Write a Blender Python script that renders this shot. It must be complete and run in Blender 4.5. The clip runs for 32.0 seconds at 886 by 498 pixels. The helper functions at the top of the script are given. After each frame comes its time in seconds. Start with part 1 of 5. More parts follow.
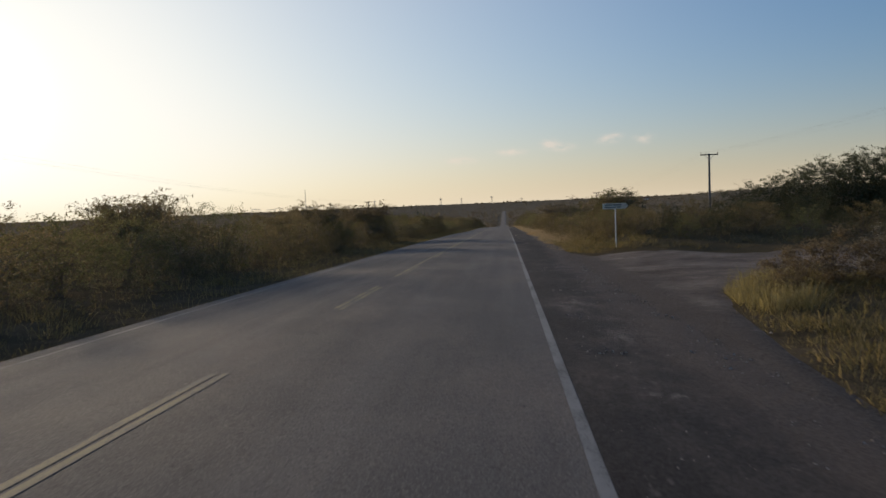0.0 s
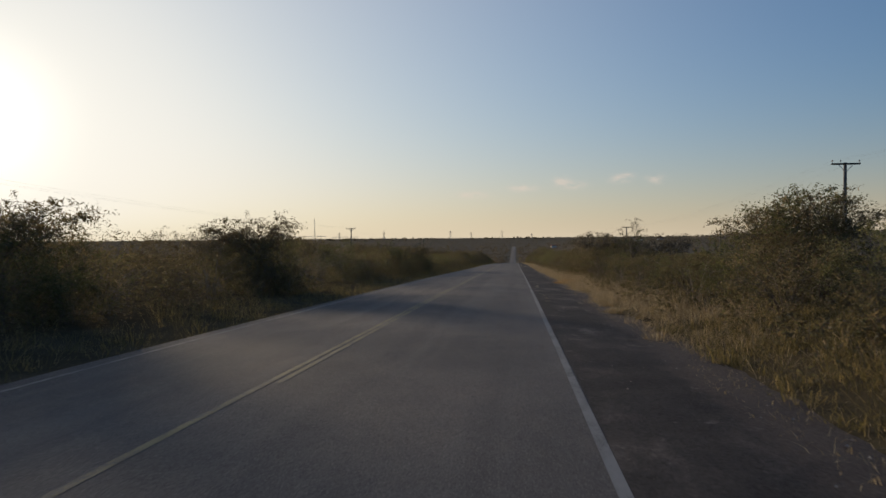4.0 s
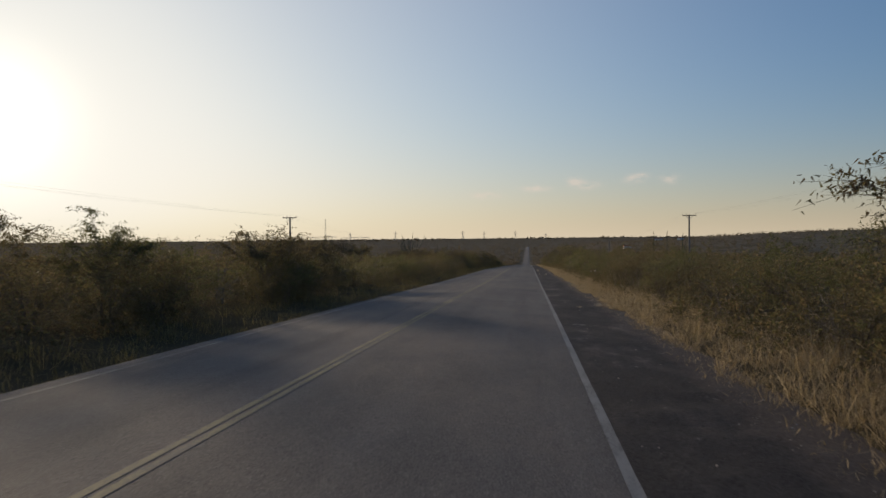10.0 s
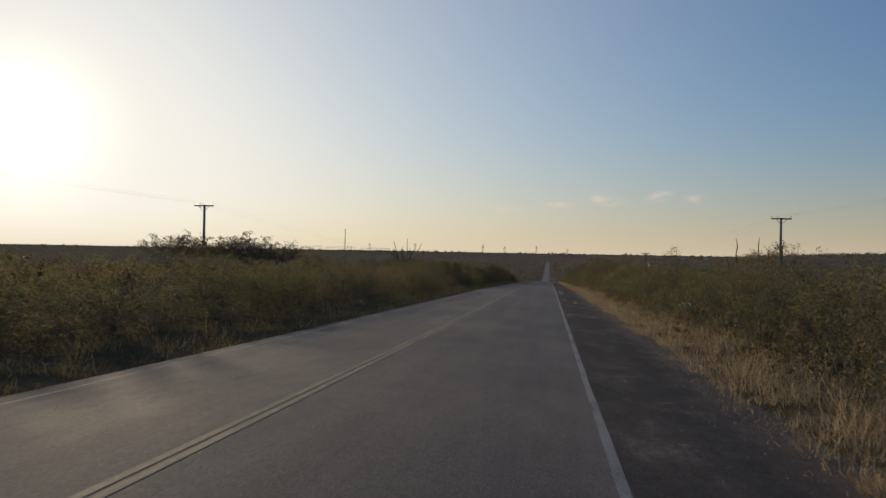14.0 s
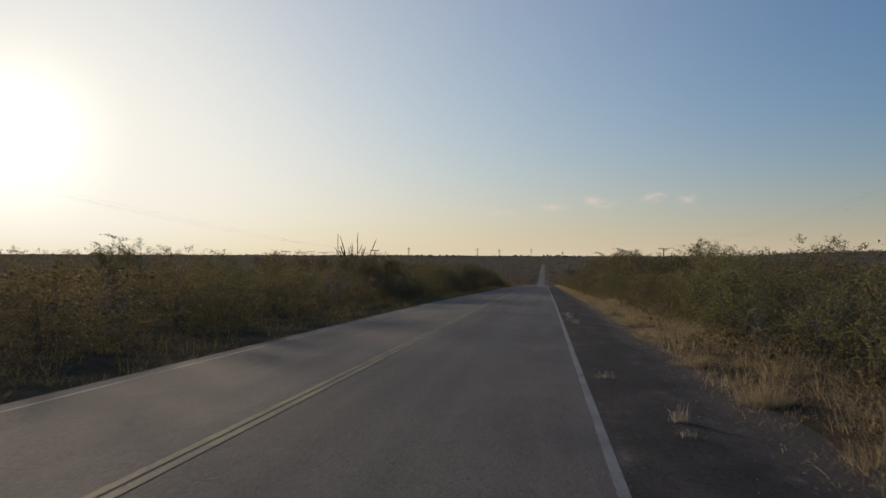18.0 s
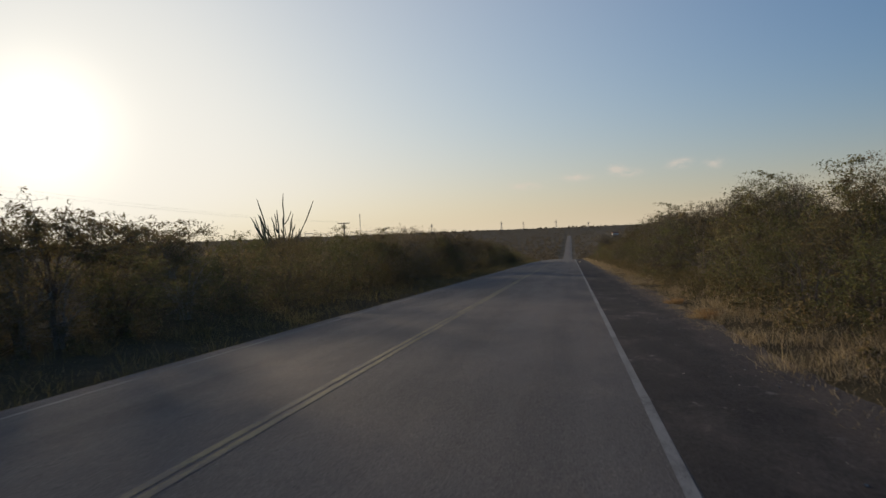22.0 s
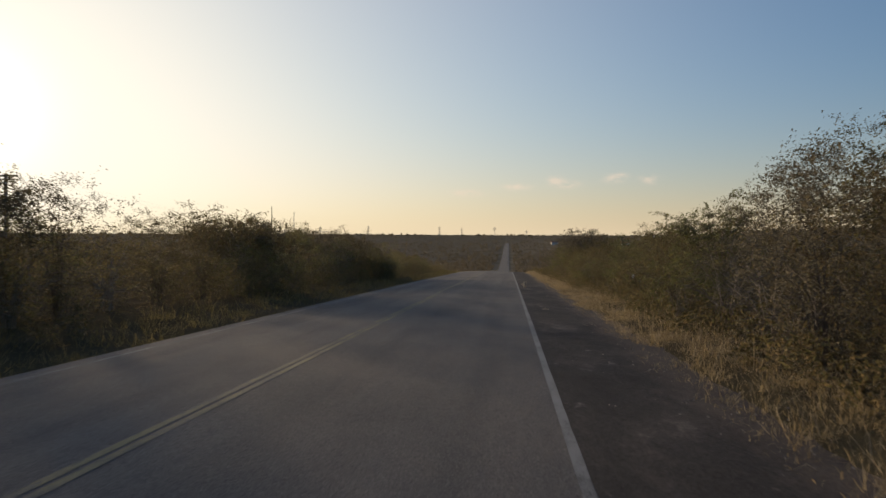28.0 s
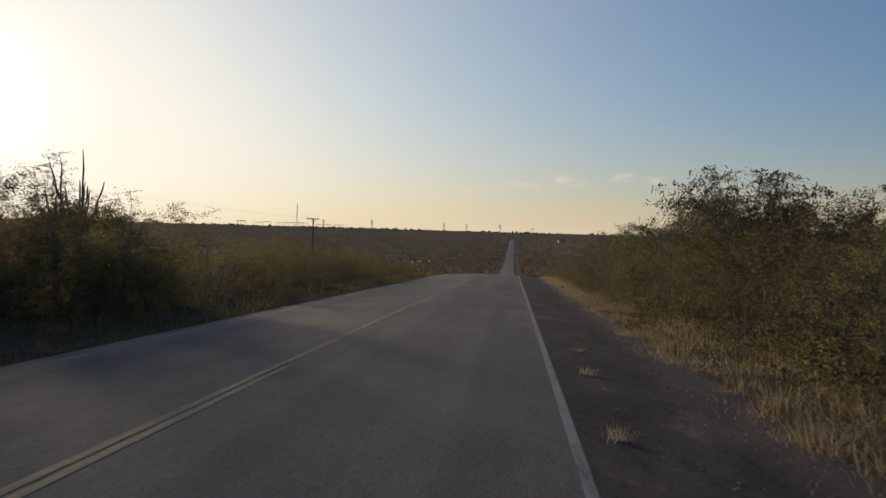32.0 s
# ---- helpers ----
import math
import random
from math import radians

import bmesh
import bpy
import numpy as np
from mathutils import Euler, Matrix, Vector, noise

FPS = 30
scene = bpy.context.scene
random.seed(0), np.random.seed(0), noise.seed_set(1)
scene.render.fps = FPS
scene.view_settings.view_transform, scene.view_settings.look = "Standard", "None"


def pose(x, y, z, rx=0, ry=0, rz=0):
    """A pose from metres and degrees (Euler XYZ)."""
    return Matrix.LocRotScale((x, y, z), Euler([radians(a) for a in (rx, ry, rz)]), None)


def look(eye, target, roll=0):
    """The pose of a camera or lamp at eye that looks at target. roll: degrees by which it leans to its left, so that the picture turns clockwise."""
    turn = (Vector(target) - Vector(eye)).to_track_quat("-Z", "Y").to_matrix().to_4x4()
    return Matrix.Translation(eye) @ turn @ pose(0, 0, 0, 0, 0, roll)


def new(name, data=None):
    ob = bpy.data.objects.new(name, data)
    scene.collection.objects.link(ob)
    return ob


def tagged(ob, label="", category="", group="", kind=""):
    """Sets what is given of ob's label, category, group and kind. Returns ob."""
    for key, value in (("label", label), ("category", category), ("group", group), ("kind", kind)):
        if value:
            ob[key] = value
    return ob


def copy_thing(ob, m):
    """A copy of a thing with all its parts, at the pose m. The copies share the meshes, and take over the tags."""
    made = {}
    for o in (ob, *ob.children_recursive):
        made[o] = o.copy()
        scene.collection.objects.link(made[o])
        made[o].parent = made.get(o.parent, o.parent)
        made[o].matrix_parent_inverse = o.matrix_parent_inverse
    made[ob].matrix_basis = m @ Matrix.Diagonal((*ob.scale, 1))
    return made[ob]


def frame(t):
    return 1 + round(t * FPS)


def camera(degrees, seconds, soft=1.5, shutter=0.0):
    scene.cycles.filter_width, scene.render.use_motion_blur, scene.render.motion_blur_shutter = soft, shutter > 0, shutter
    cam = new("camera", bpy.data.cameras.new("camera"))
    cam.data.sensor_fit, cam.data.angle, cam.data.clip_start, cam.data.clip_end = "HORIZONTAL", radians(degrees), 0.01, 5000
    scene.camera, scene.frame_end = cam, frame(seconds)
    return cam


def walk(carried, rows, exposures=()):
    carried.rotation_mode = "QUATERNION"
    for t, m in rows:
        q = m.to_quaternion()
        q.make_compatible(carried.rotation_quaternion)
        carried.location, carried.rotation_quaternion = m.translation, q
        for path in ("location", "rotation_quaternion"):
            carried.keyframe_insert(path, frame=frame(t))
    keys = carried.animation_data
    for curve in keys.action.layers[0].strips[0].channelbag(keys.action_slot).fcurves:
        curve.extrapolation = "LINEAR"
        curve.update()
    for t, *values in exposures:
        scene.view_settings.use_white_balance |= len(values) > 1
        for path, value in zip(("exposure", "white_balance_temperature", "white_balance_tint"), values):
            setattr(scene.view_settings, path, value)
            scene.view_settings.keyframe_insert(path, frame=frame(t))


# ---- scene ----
# ---------------------------------------------------------------- camera
cam = camera(64.95, 32.0, soft=1.45, shutter=0.16)
# carried in a car that rolls down a straight country road along +y
PATH = [
    (0, pose(2.882, 0.00, 1.539, 86.34, 2.40, 5.08)),
    (0.5, pose(2.860, 3.57, 1.459, 88.33, 2.99, 6.30)),
    (1, pose(2.838, 7.13, 1.379, 89.25, -0.32, 6.13)),
    (1.5, pose(2.843, 10.70, 1.298, 87.52, 2.16, 5.81)),
    (2, pose(2.848, 14.26, 1.218, 88.25, 0.93, 6.26)),
    (2.5, pose(2.803, 17.82, 1.134, 87.86, 1.42, 5.56)),
    (3, pose(2.758, 21.37, 1.051, 88.53, 0.59, 6.14)),
    (5.5, pose(2.655, 39.15, 0.636, 89.27, 0.55, 5.73)),
    (6, pose(2.638, 42.70, 0.556, 88.06, 0.55, 6.66)),
    (6.5, pose(2.614, 46.26, 0.476, 87.89, 0.95, 6.51)),
    (7, pose(2.625, 49.81, 0.394, 87.98, 1.32, 6.53)),
    (7.5, pose(2.648, 53.37, 0.305, 88.82, -0.76, 0.43)),
    (8, pose(2.671, 56.93, 0.205, 89.80, -2.85, 2.94)),
    (8.5, pose(2.688, 60.49, 0.102, 92.18, -1.68, 4.89)),
    (9, pose(2.706, 64.06, 0.006, 91.40, -0.52, 3.15)),
    (9.5, pose(2.697, 67.65, -0.090, 90.09, 0.03, 5.65)),
    (10, pose(2.689, 71.25, -0.188, 89.17, 0.57, 7.01)),
    (10.5, pose(2.668, 74.86, -0.290, 89.22, 1.29, 7.98)),
    (11, pose(2.647, 78.48, -0.396, 88.94, 2.01, 10.55)),
    (11.5, pose(2.698, 82.11, -0.502, 87.93, 0.82, 10.05)),
    (12, pose(2.750, 85.76, -0.604, 88.04, -0.36, 8.16)),
    (12.5, pose(2.796, 89.43, -0.708, 89.53, -0.78, 7.05)),
    (13, pose(2.843, 93.13, -0.819, 89.28, -1.20, 8.65)),
    (13.5, pose(2.832, 96.88, -0.934, 90.26, -1.02, 8.81)),
    (15.5, pose(2.790, 112.21, -1.403, 90.18, -0.33, 7.52)),
    (16, pose(2.751, 116.13, -1.527, 90.94, 1.55, 7.04)),
    (16.5, pose(2.779, 120.10, -1.651, 92.39, 0.87, 7.02)),
    (17, pose(2.807, 124.13, -1.769, 91.77, 0.20, 7.17)),
    (17.5, pose(2.818, 128.23, -1.883, 89.42, 0.00, 7.15)),
    (18, pose(2.829, 132.38, -1.997, 90.57, -0.20, 8.33)),
    (18.5, pose(2.801, 136.59, -2.115, 89.93, 0.10, 7.77)),
    (19, pose(2.773, 140.86, -2.239, 89.45, 0.41, 8.99)),
    (19.5, pose(2.766, 145.19, -2.364, 89.35, 0.61, 8.06)),
    (20, pose(2.760, 149.59, -2.483, 87.91, 0.81, 7.44)),
    (20.5, pose(2.741, 154.04, -2.600, 90.62, 0.21, 9.84)),
    (21, pose(2.723, 158.54, -2.719, 90.98, -0.38, 9.86)),
    (21.5, pose(2.710, 163.09, -2.839, 87.86, 0.92, 10.89)),
    (22, pose(2.698, 167.70, -2.961, 88.65, 2.23, 10.37)),
    (22.5, pose(2.700, 172.36, -3.094, 88.85, 0.05, 9.57)),
    (23, pose(2.702, 177.07, -3.247, 87.89, -2.14, 9.71)),
    (23.5, pose(2.734, 181.87, -3.411, 86.77, -1.17, 8.49)),
    (24, pose(2.766, 186.66, -3.575, 87.07, 0.35, 8.57)),
    (24.5, pose(2.763, 191.49, -3.738, 87.74, 0.60, 6.40)),
    (25, pose(2.760, 196.31, -3.901, 87.94, 0.05, 5.24)),
    (25.5, pose(2.736, 201.09, -4.069, 86.96, 1.60, 4.30)),
    (26, pose(2.712, 205.86, -4.237, 87.77, -2.26, 1.69)),
    (26.5, pose(2.720, 210.60, -4.409, 88.17, 1.39, 6.15)),
    (28.5, pose(2.872, 229.33, -5.011, 89.00, -0.98, 4.70)),
    (29, pose(2.832, 233.96, -5.151, 87.37, -0.95, 3.36)),
    (29.5, pose(2.799, 238.55, -5.302, 86.49, -1.27, 2.92)),
    (30, pose(2.766, 243.14, -5.453, 87.87, -2.17, 3.89)),
    (30.5, pose(2.788, 247.69, -5.608, 87.22, -1.68, 4.36)),
    (31, pose(2.809, 252.24, -5.764, 88.41, -1.74, 5.28)),
    (32, pose(2.822, 261.26, -6.078, 88.57, -1.62, 5.82)),
]
walk(cam, PATH, exposures=[(0, 0.6, 6630, 10.5), (1, 0.45, 6680, 10.5), (7, 0.42, 6680, 10.5), (8, 0.62, 7080, 10.5), (9, 0.44, 6680, 10.5), (24, 0.38, 6680, 10.5), (25, 0.40, 6680, 10.5), (26, 0.70, 7330, 11), (29, 0.58, 7130, 11), (30, 0.68, 6980, 11), (31, 0.68, 6980, 11), (32, 0.50, 6980, 11)])
# ---------------------------------------------------------------- world and sun
SUN_EL, SUN_AZ = radians(8.5), radians(-40.0)      # azimuth from +y, negative to the left
SUN_DIR = Vector((math.sin(SUN_AZ) * math.cos(SUN_EL), math.cos(SUN_AZ) * math.cos(SUN_EL), math.sin(SUN_EL)))
world = bpy.data.worlds.new("evening_sky")
scene.world = world
world.use_nodes = True
wn, wl = world.node_tree.nodes, world.node_tree.links
wn.clear()
w_out = wn.new("ShaderNodeOutputWorld")
w_bg = wn.new("ShaderNodeBackground")
w_sky = wn.new("ShaderNodeTexSky")
w_sky.sky_type = "NISHITA"
w_sky.sun_disc = False
w_sky.sun_elevation, w_sky.sun_rotation = SUN_EL, SUN_AZ
w_sky.altitude, w_sky.air_density, w_sky.dust_density, w_sky.ozone_density = 200, 1.1, 1.2, 4.5
w_bg.inputs["Strength"].default_value = 0.115
# a few thin evening cloud puffs low over the road: (azimuth, elevation, half width, half height) in degrees
PUFFS = [(8.4, 4.6, 0.6, 0.24), (9.0, 4.85, 0.35, 0.16), (3.7, 4.5, 0.45, 0.30), (4.7, 4.2, 0.7, 0.22), (11.1, 4.5, 0.5, 0.25), (0.6, 4.0, 0.8, 0.2), (-3.5, 3.5, 0.9, 0.2)]


def wmath(op, a, b=0.0, c=0.0):
    n = wn.new("ShaderNodeMath")
    n.operation = op
    for s, v in zip(n.inputs, (a, b, c)):
        if isinstance(v, (int, float)):
            s.default_value = v
        else:
            wl.new(v, s)
    return n.outputs[0]


w_co = wn.new("ShaderNodeTexCoord")
w_sep = wn.new("ShaderNodeSeparateXYZ")
wl.new(w_co.outputs["Generated"], w_sep.inputs[0])
w_az = wmath("MULTIPLY", wmath("ARCTAN2", w_sep.outputs[0], w_sep.outputs[1]), 57.2958)
w_el = wmath("MULTIPLY", wmath("ARCSINE", w_sep.outputs[2]), 57.2958)
w_noise = wn.new("ShaderNodeTexNoise")
w_noise.inputs["Scale"].default_value, w_noise.inputs["Detail"].default_value = 60, 5
w_map = wn.new("ShaderNodeMapping")
w_map.inputs["Scale"].default_value = (1, 1, 2.2)
wl.new(w_co.outputs["Generated"], w_map.inputs["Vector"])
wl.new(w_map.outputs[0], w_noise.inputs["Vector"])
w_sum = 0.0
for (paz, pel, pw, ph) in PUFFS:
    du = wmath("DIVIDE", wmath("SUBTRACT", w_az, paz), pw)
    dv = wmath("DIVIDE", wmath("SUBTRACT", w_el, pel), ph)
    r2 = wmath("ADD", wmath("MULTIPLY", du, du), wmath("MULTIPLY", dv, dv))
    w_sum = wmath("ADD", w_sum, wmath("EXPONENT", wmath("MULTIPLY", r2, -0.7)))
w_mask = wmath("MULTIPLY", w_sum, wmath("MULTIPLY", wmath("SUBTRACT", w_noise.outputs["Fac"], 0.30), 1.9))
w_mask = wmath("MINIMUM", wmath("MAXIMUM", w_mask, 0.0), 0.5)
w_mix = wn.new("ShaderNodeMix")
w_mix.data_type = "RGBA"
wl.new(w_mask, w_mix.inputs[0])
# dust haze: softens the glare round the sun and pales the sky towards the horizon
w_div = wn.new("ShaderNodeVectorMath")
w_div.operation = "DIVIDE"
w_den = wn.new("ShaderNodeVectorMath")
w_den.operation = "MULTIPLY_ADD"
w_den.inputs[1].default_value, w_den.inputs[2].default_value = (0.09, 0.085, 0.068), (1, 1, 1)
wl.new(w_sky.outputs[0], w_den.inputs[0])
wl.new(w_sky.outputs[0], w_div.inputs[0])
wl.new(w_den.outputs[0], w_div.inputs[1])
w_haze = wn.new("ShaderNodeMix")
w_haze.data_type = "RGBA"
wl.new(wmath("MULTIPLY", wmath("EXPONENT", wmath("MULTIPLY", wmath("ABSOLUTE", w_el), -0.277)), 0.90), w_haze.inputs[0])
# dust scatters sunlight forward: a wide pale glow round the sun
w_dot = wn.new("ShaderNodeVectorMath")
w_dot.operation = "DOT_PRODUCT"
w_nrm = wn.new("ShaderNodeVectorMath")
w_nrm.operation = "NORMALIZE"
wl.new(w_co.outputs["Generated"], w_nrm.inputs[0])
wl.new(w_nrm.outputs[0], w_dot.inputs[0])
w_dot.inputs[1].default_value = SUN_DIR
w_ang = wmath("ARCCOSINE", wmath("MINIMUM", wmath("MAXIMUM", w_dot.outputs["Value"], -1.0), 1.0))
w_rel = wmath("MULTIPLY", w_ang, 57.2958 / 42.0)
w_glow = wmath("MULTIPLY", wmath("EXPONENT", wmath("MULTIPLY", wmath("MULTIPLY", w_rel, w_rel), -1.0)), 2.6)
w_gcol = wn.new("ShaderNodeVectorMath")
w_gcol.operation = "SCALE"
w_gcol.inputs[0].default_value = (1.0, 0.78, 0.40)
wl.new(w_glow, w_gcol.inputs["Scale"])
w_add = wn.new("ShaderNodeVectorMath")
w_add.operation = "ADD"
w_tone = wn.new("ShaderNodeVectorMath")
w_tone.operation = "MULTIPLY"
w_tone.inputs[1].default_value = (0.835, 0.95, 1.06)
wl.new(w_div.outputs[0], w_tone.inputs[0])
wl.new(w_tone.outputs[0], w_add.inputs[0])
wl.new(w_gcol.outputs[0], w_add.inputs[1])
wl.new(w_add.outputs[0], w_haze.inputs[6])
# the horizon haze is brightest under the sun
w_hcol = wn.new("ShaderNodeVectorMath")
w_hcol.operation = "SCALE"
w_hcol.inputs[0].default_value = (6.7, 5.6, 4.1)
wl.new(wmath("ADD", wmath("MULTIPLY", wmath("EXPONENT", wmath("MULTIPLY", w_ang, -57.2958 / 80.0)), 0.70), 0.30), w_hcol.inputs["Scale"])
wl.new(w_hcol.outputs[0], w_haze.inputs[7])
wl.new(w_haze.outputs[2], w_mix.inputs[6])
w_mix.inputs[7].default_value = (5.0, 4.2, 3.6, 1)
# the glare round the sun levels off
w_split = wn.new("ShaderNodeSeparateXYZ")
w_join = wn.new("ShaderNodeCombineXYZ")
wl.new(w_mix.outputs[2], w_split.inputs[0])
for i, cap in enumerate((6.9, 6.6, 5.95)):
    w_pow = wmath("POWER", wmath("DIVIDE", w_split.outputs[i], cap), 4.0)
    wl.new(wmath("MULTIPLY", w_split.outputs[i], wmath("POWER", wmath("ADD", w_pow, 1.0), -0.25)), w_join.inputs[i])
# the aureole close to the sun itself
w_near = wmath("MULTIPLY", w_ang, 57.2958 / 4.2)
w_core = wn.new("ShaderNodeVectorMath")
w_core.operation = "SCALE"
w_core.inputs[0].default_value = (1.0, 0.93, 0.74)
wl.new(wmath("MULTIPLY", wmath("EXPONENT", wmath("MULTIPLY", wmath("MULTIPLY", w_near, w_near), -1.0)), 3.5), w_core.inputs["Scale"])
w_all = wn.new("ShaderNodeVectorMath")
w_all.operation = "ADD"
wl.new(w_join.outputs[0], w_all.inputs[0])
wl.new(w_core.outputs[0], w_all.inputs[1])
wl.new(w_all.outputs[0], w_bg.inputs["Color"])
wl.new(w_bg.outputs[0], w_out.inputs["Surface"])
sun_data = bpy.data.lights.new("sun", "SUN")
sun_data.energy, sun_data.angle, sun_data.color = 2.4, radians(4.5), (1.0, 0.80, 0.56)
sun = new("sun", sun_data)
sun.matrix_world = look(SUN_DIR * 200, (0, 0, 0))

# ---------------------------------------------------------------- materials
def mat(name, build):
    m = bpy.data.materials.new(name)
    m.use_nodes = True
    nt = m.node_tree
    nt.nodes.clear()
    out = nt.nodes.new("ShaderNodeOutputMaterial")
    nt.links.new(build(nt), out.inputs["Surface"])
    return m


def nnode(nt, kind, **vals):
    n = nt.nodes.new(kind)
    for k, v in vals.items():
        n.inputs[k.replace("_", " ")].default_value = v
    return n


def coords(nt):
    return nt.nodes.new("ShaderNodeNewGeometry").outputs["Position"]


def noisy(nt, scale, detail=4.0, rough=0.6, at=None, stretch=None):
    n = nnode(nt, "ShaderNodeTexNoise", Scale=scale, Detail=detail, Roughness=rough)
    src = at or coords(nt)
    if stretch:
        mp = nt.nodes.new("ShaderNodeMapping")
        mp.inputs["Scale"].default_value = stretch
        nt.links.new(src, mp.inputs["Vector"])
        src = mp.outputs[0]
    nt.links.new(src, n.inputs["Vector"])
    return n.outputs["Fac"]


def ramp(nt, fac, stops):
    r = nt.nodes.new("ShaderNodeValToRGB")
    els = r.color_ramp.elements
    while len(els) < len(stops):
        els.new(0.5)
    for e, (p, c) in zip(els, stops):
        e.position = p
        e.color = (*c, 1) if len(c) == 3 else c
    nt.links.new(fac, r.inputs[0])
    return r.outputs["Color"]


def mixc(nt, fac, a, b, mode="MIX"):
    m = nt.nodes.new("ShaderNodeMix")
    m.data_type, m.blend_type = "RGBA", mode
    for sock, v in ((m.inputs[0], fac), (m.inputs[6], a), (m.inputs[7], b)):
        if isinstance(v, (int, float)):
            sock.default_value = v
        elif isinstance(v, tuple):
            sock.default_value = (*v, 1)
        else:
            nt.links.new(v, sock)
    return m.outputs[2]


def principled(nt, color, rough=0.8, metal=0.0, bump=None, bump_dist=0.01, bump_strength=0.5, spec=0.4):
    p = nnode(nt, "ShaderNodeBsdfPrincipled", Roughness=rough if not hasattr(rough, "links") else 0.8, Metallic=metal)
    p.inputs["Specular IOR Level"].default_value = spec
    if hasattr(rough, "links"):
        nt.links.new(rough, p.inputs["Roughness"])
    if isinstance(color, tuple):
        p.inputs["Base Color"].default_value = (*color, 1)
    else:
        nt.links.new(color, p.inputs["Base Color"])
    if bump is not None:
        b = nnode(nt, "ShaderNodeBump", Strength=bump_strength, Distance=bump_dist)
        nt.links.new(bump, b.inputs["Height"])
        nt.links.new(b.outputs[0], p.inputs["Normal"])
    return p.outputs[0]


def across(nt):
    """The lateral place on the road."""
    sep = nt.nodes.new("ShaderNodeSeparateXYZ")
    nt.links.new(coords(nt), sep.inputs[0])
    return sep.outputs[0]


def calc(nt, op, a, b=0.0, c=0.0):
    m = nt.nodes.new("ShaderNodeMath")
    m.operation = op
    for sock, v in zip(m.inputs, (a, b, c)):
        if isinstance(v, (int, float)):
            sock.default_value = v
        else:
            nt.links.new(v, sock)
    return m.outputs[0]


def asphalt(nt):
    grain = noisy(nt, 55, 4, 0.75)
    stones = nnode(nt, "ShaderNodeTexVoronoi", Scale=34.0)
    nt.links.new(coords(nt), stones.inputs["Vector"])
    patch = noisy(nt, 0.22, 6, 0.62)
    streak = noisy(nt, 0.8, 4, 0.6, stretch=(1.3, 0.05, 1))
    c = ramp(nt, patch, [(0.32, (0.078, 0.074, 0.073)), (0.5, (0.103, 0.097, 0.094)), (0.66, (0.146, 0.133, 0.122))])
    c = mixc(nt, ramp(nt, streak, [(0.42, (0, 0, 0)), (0.70, (0.45, 0.45, 0.45))]), c, (0.19, 0.176, 0.162))
    # two polished wheel tracks in each lane
    lane = calc(nt, "ABSOLUTE", calc(nt, "SUBTRACT", calc(nt, "ABSOLUTE", across(nt)), 1.72))
    rut = calc(nt, "ABSOLUTE", calc(nt, "SUBTRACT", lane, 0.78))
    rut = calc(nt, "ADD", rut, calc(nt, "MULTIPLY", noisy(nt, 0.5, 4, 0.65, stretch=(1, 0.15, 1)), 0.5))
    c = mixc(nt, ramp(nt, rut, [(0.22, (0.5, 0.5, 0.5)), (0.55, (0, 0, 0))]), c, (0.084, 0.082, 0.083))
    dust = noisy(nt, 0.35, 7, 0.68, stretch=(1.0, 0.35, 1))
    c = mixc(nt, ramp(nt, dust, [(0.48, (0, 0, 0)), (0.66, (0.6, 0.6, 0.6))]), c, (0.19, 0.160, 0.136))
    c = mixc(nt, 0.8, c, ramp(nt, grain, [(0.30, (0.18, 0.178, 0.18)), (0.70, (0.86, 0.84, 0.83))]), "OVERLAY")
    c = mixc(nt, ramp(nt, stones.outputs["Distance"], [(0.12, (0.6, 0.6, 0.6)), (0.30, (0, 0, 0))]), c, (0.26, 0.245, 0.225))
    pits = noisy(nt, 17, 5, 0.85)
    c = mixc(nt, ramp(nt, pits, [(0.30, (0.75, 0.75, 0.75)), (0.44, (0, 0, 0))]), c, (0.035, 0.033, 0.032))
    return principled(nt, c, ramp(nt, patch, [(0.3, (0.82,) * 3), (0.7, (0.95,) * 3)]), bump=pits, bump_dist=0.018, bump_strength=0.9, spec=0.15)


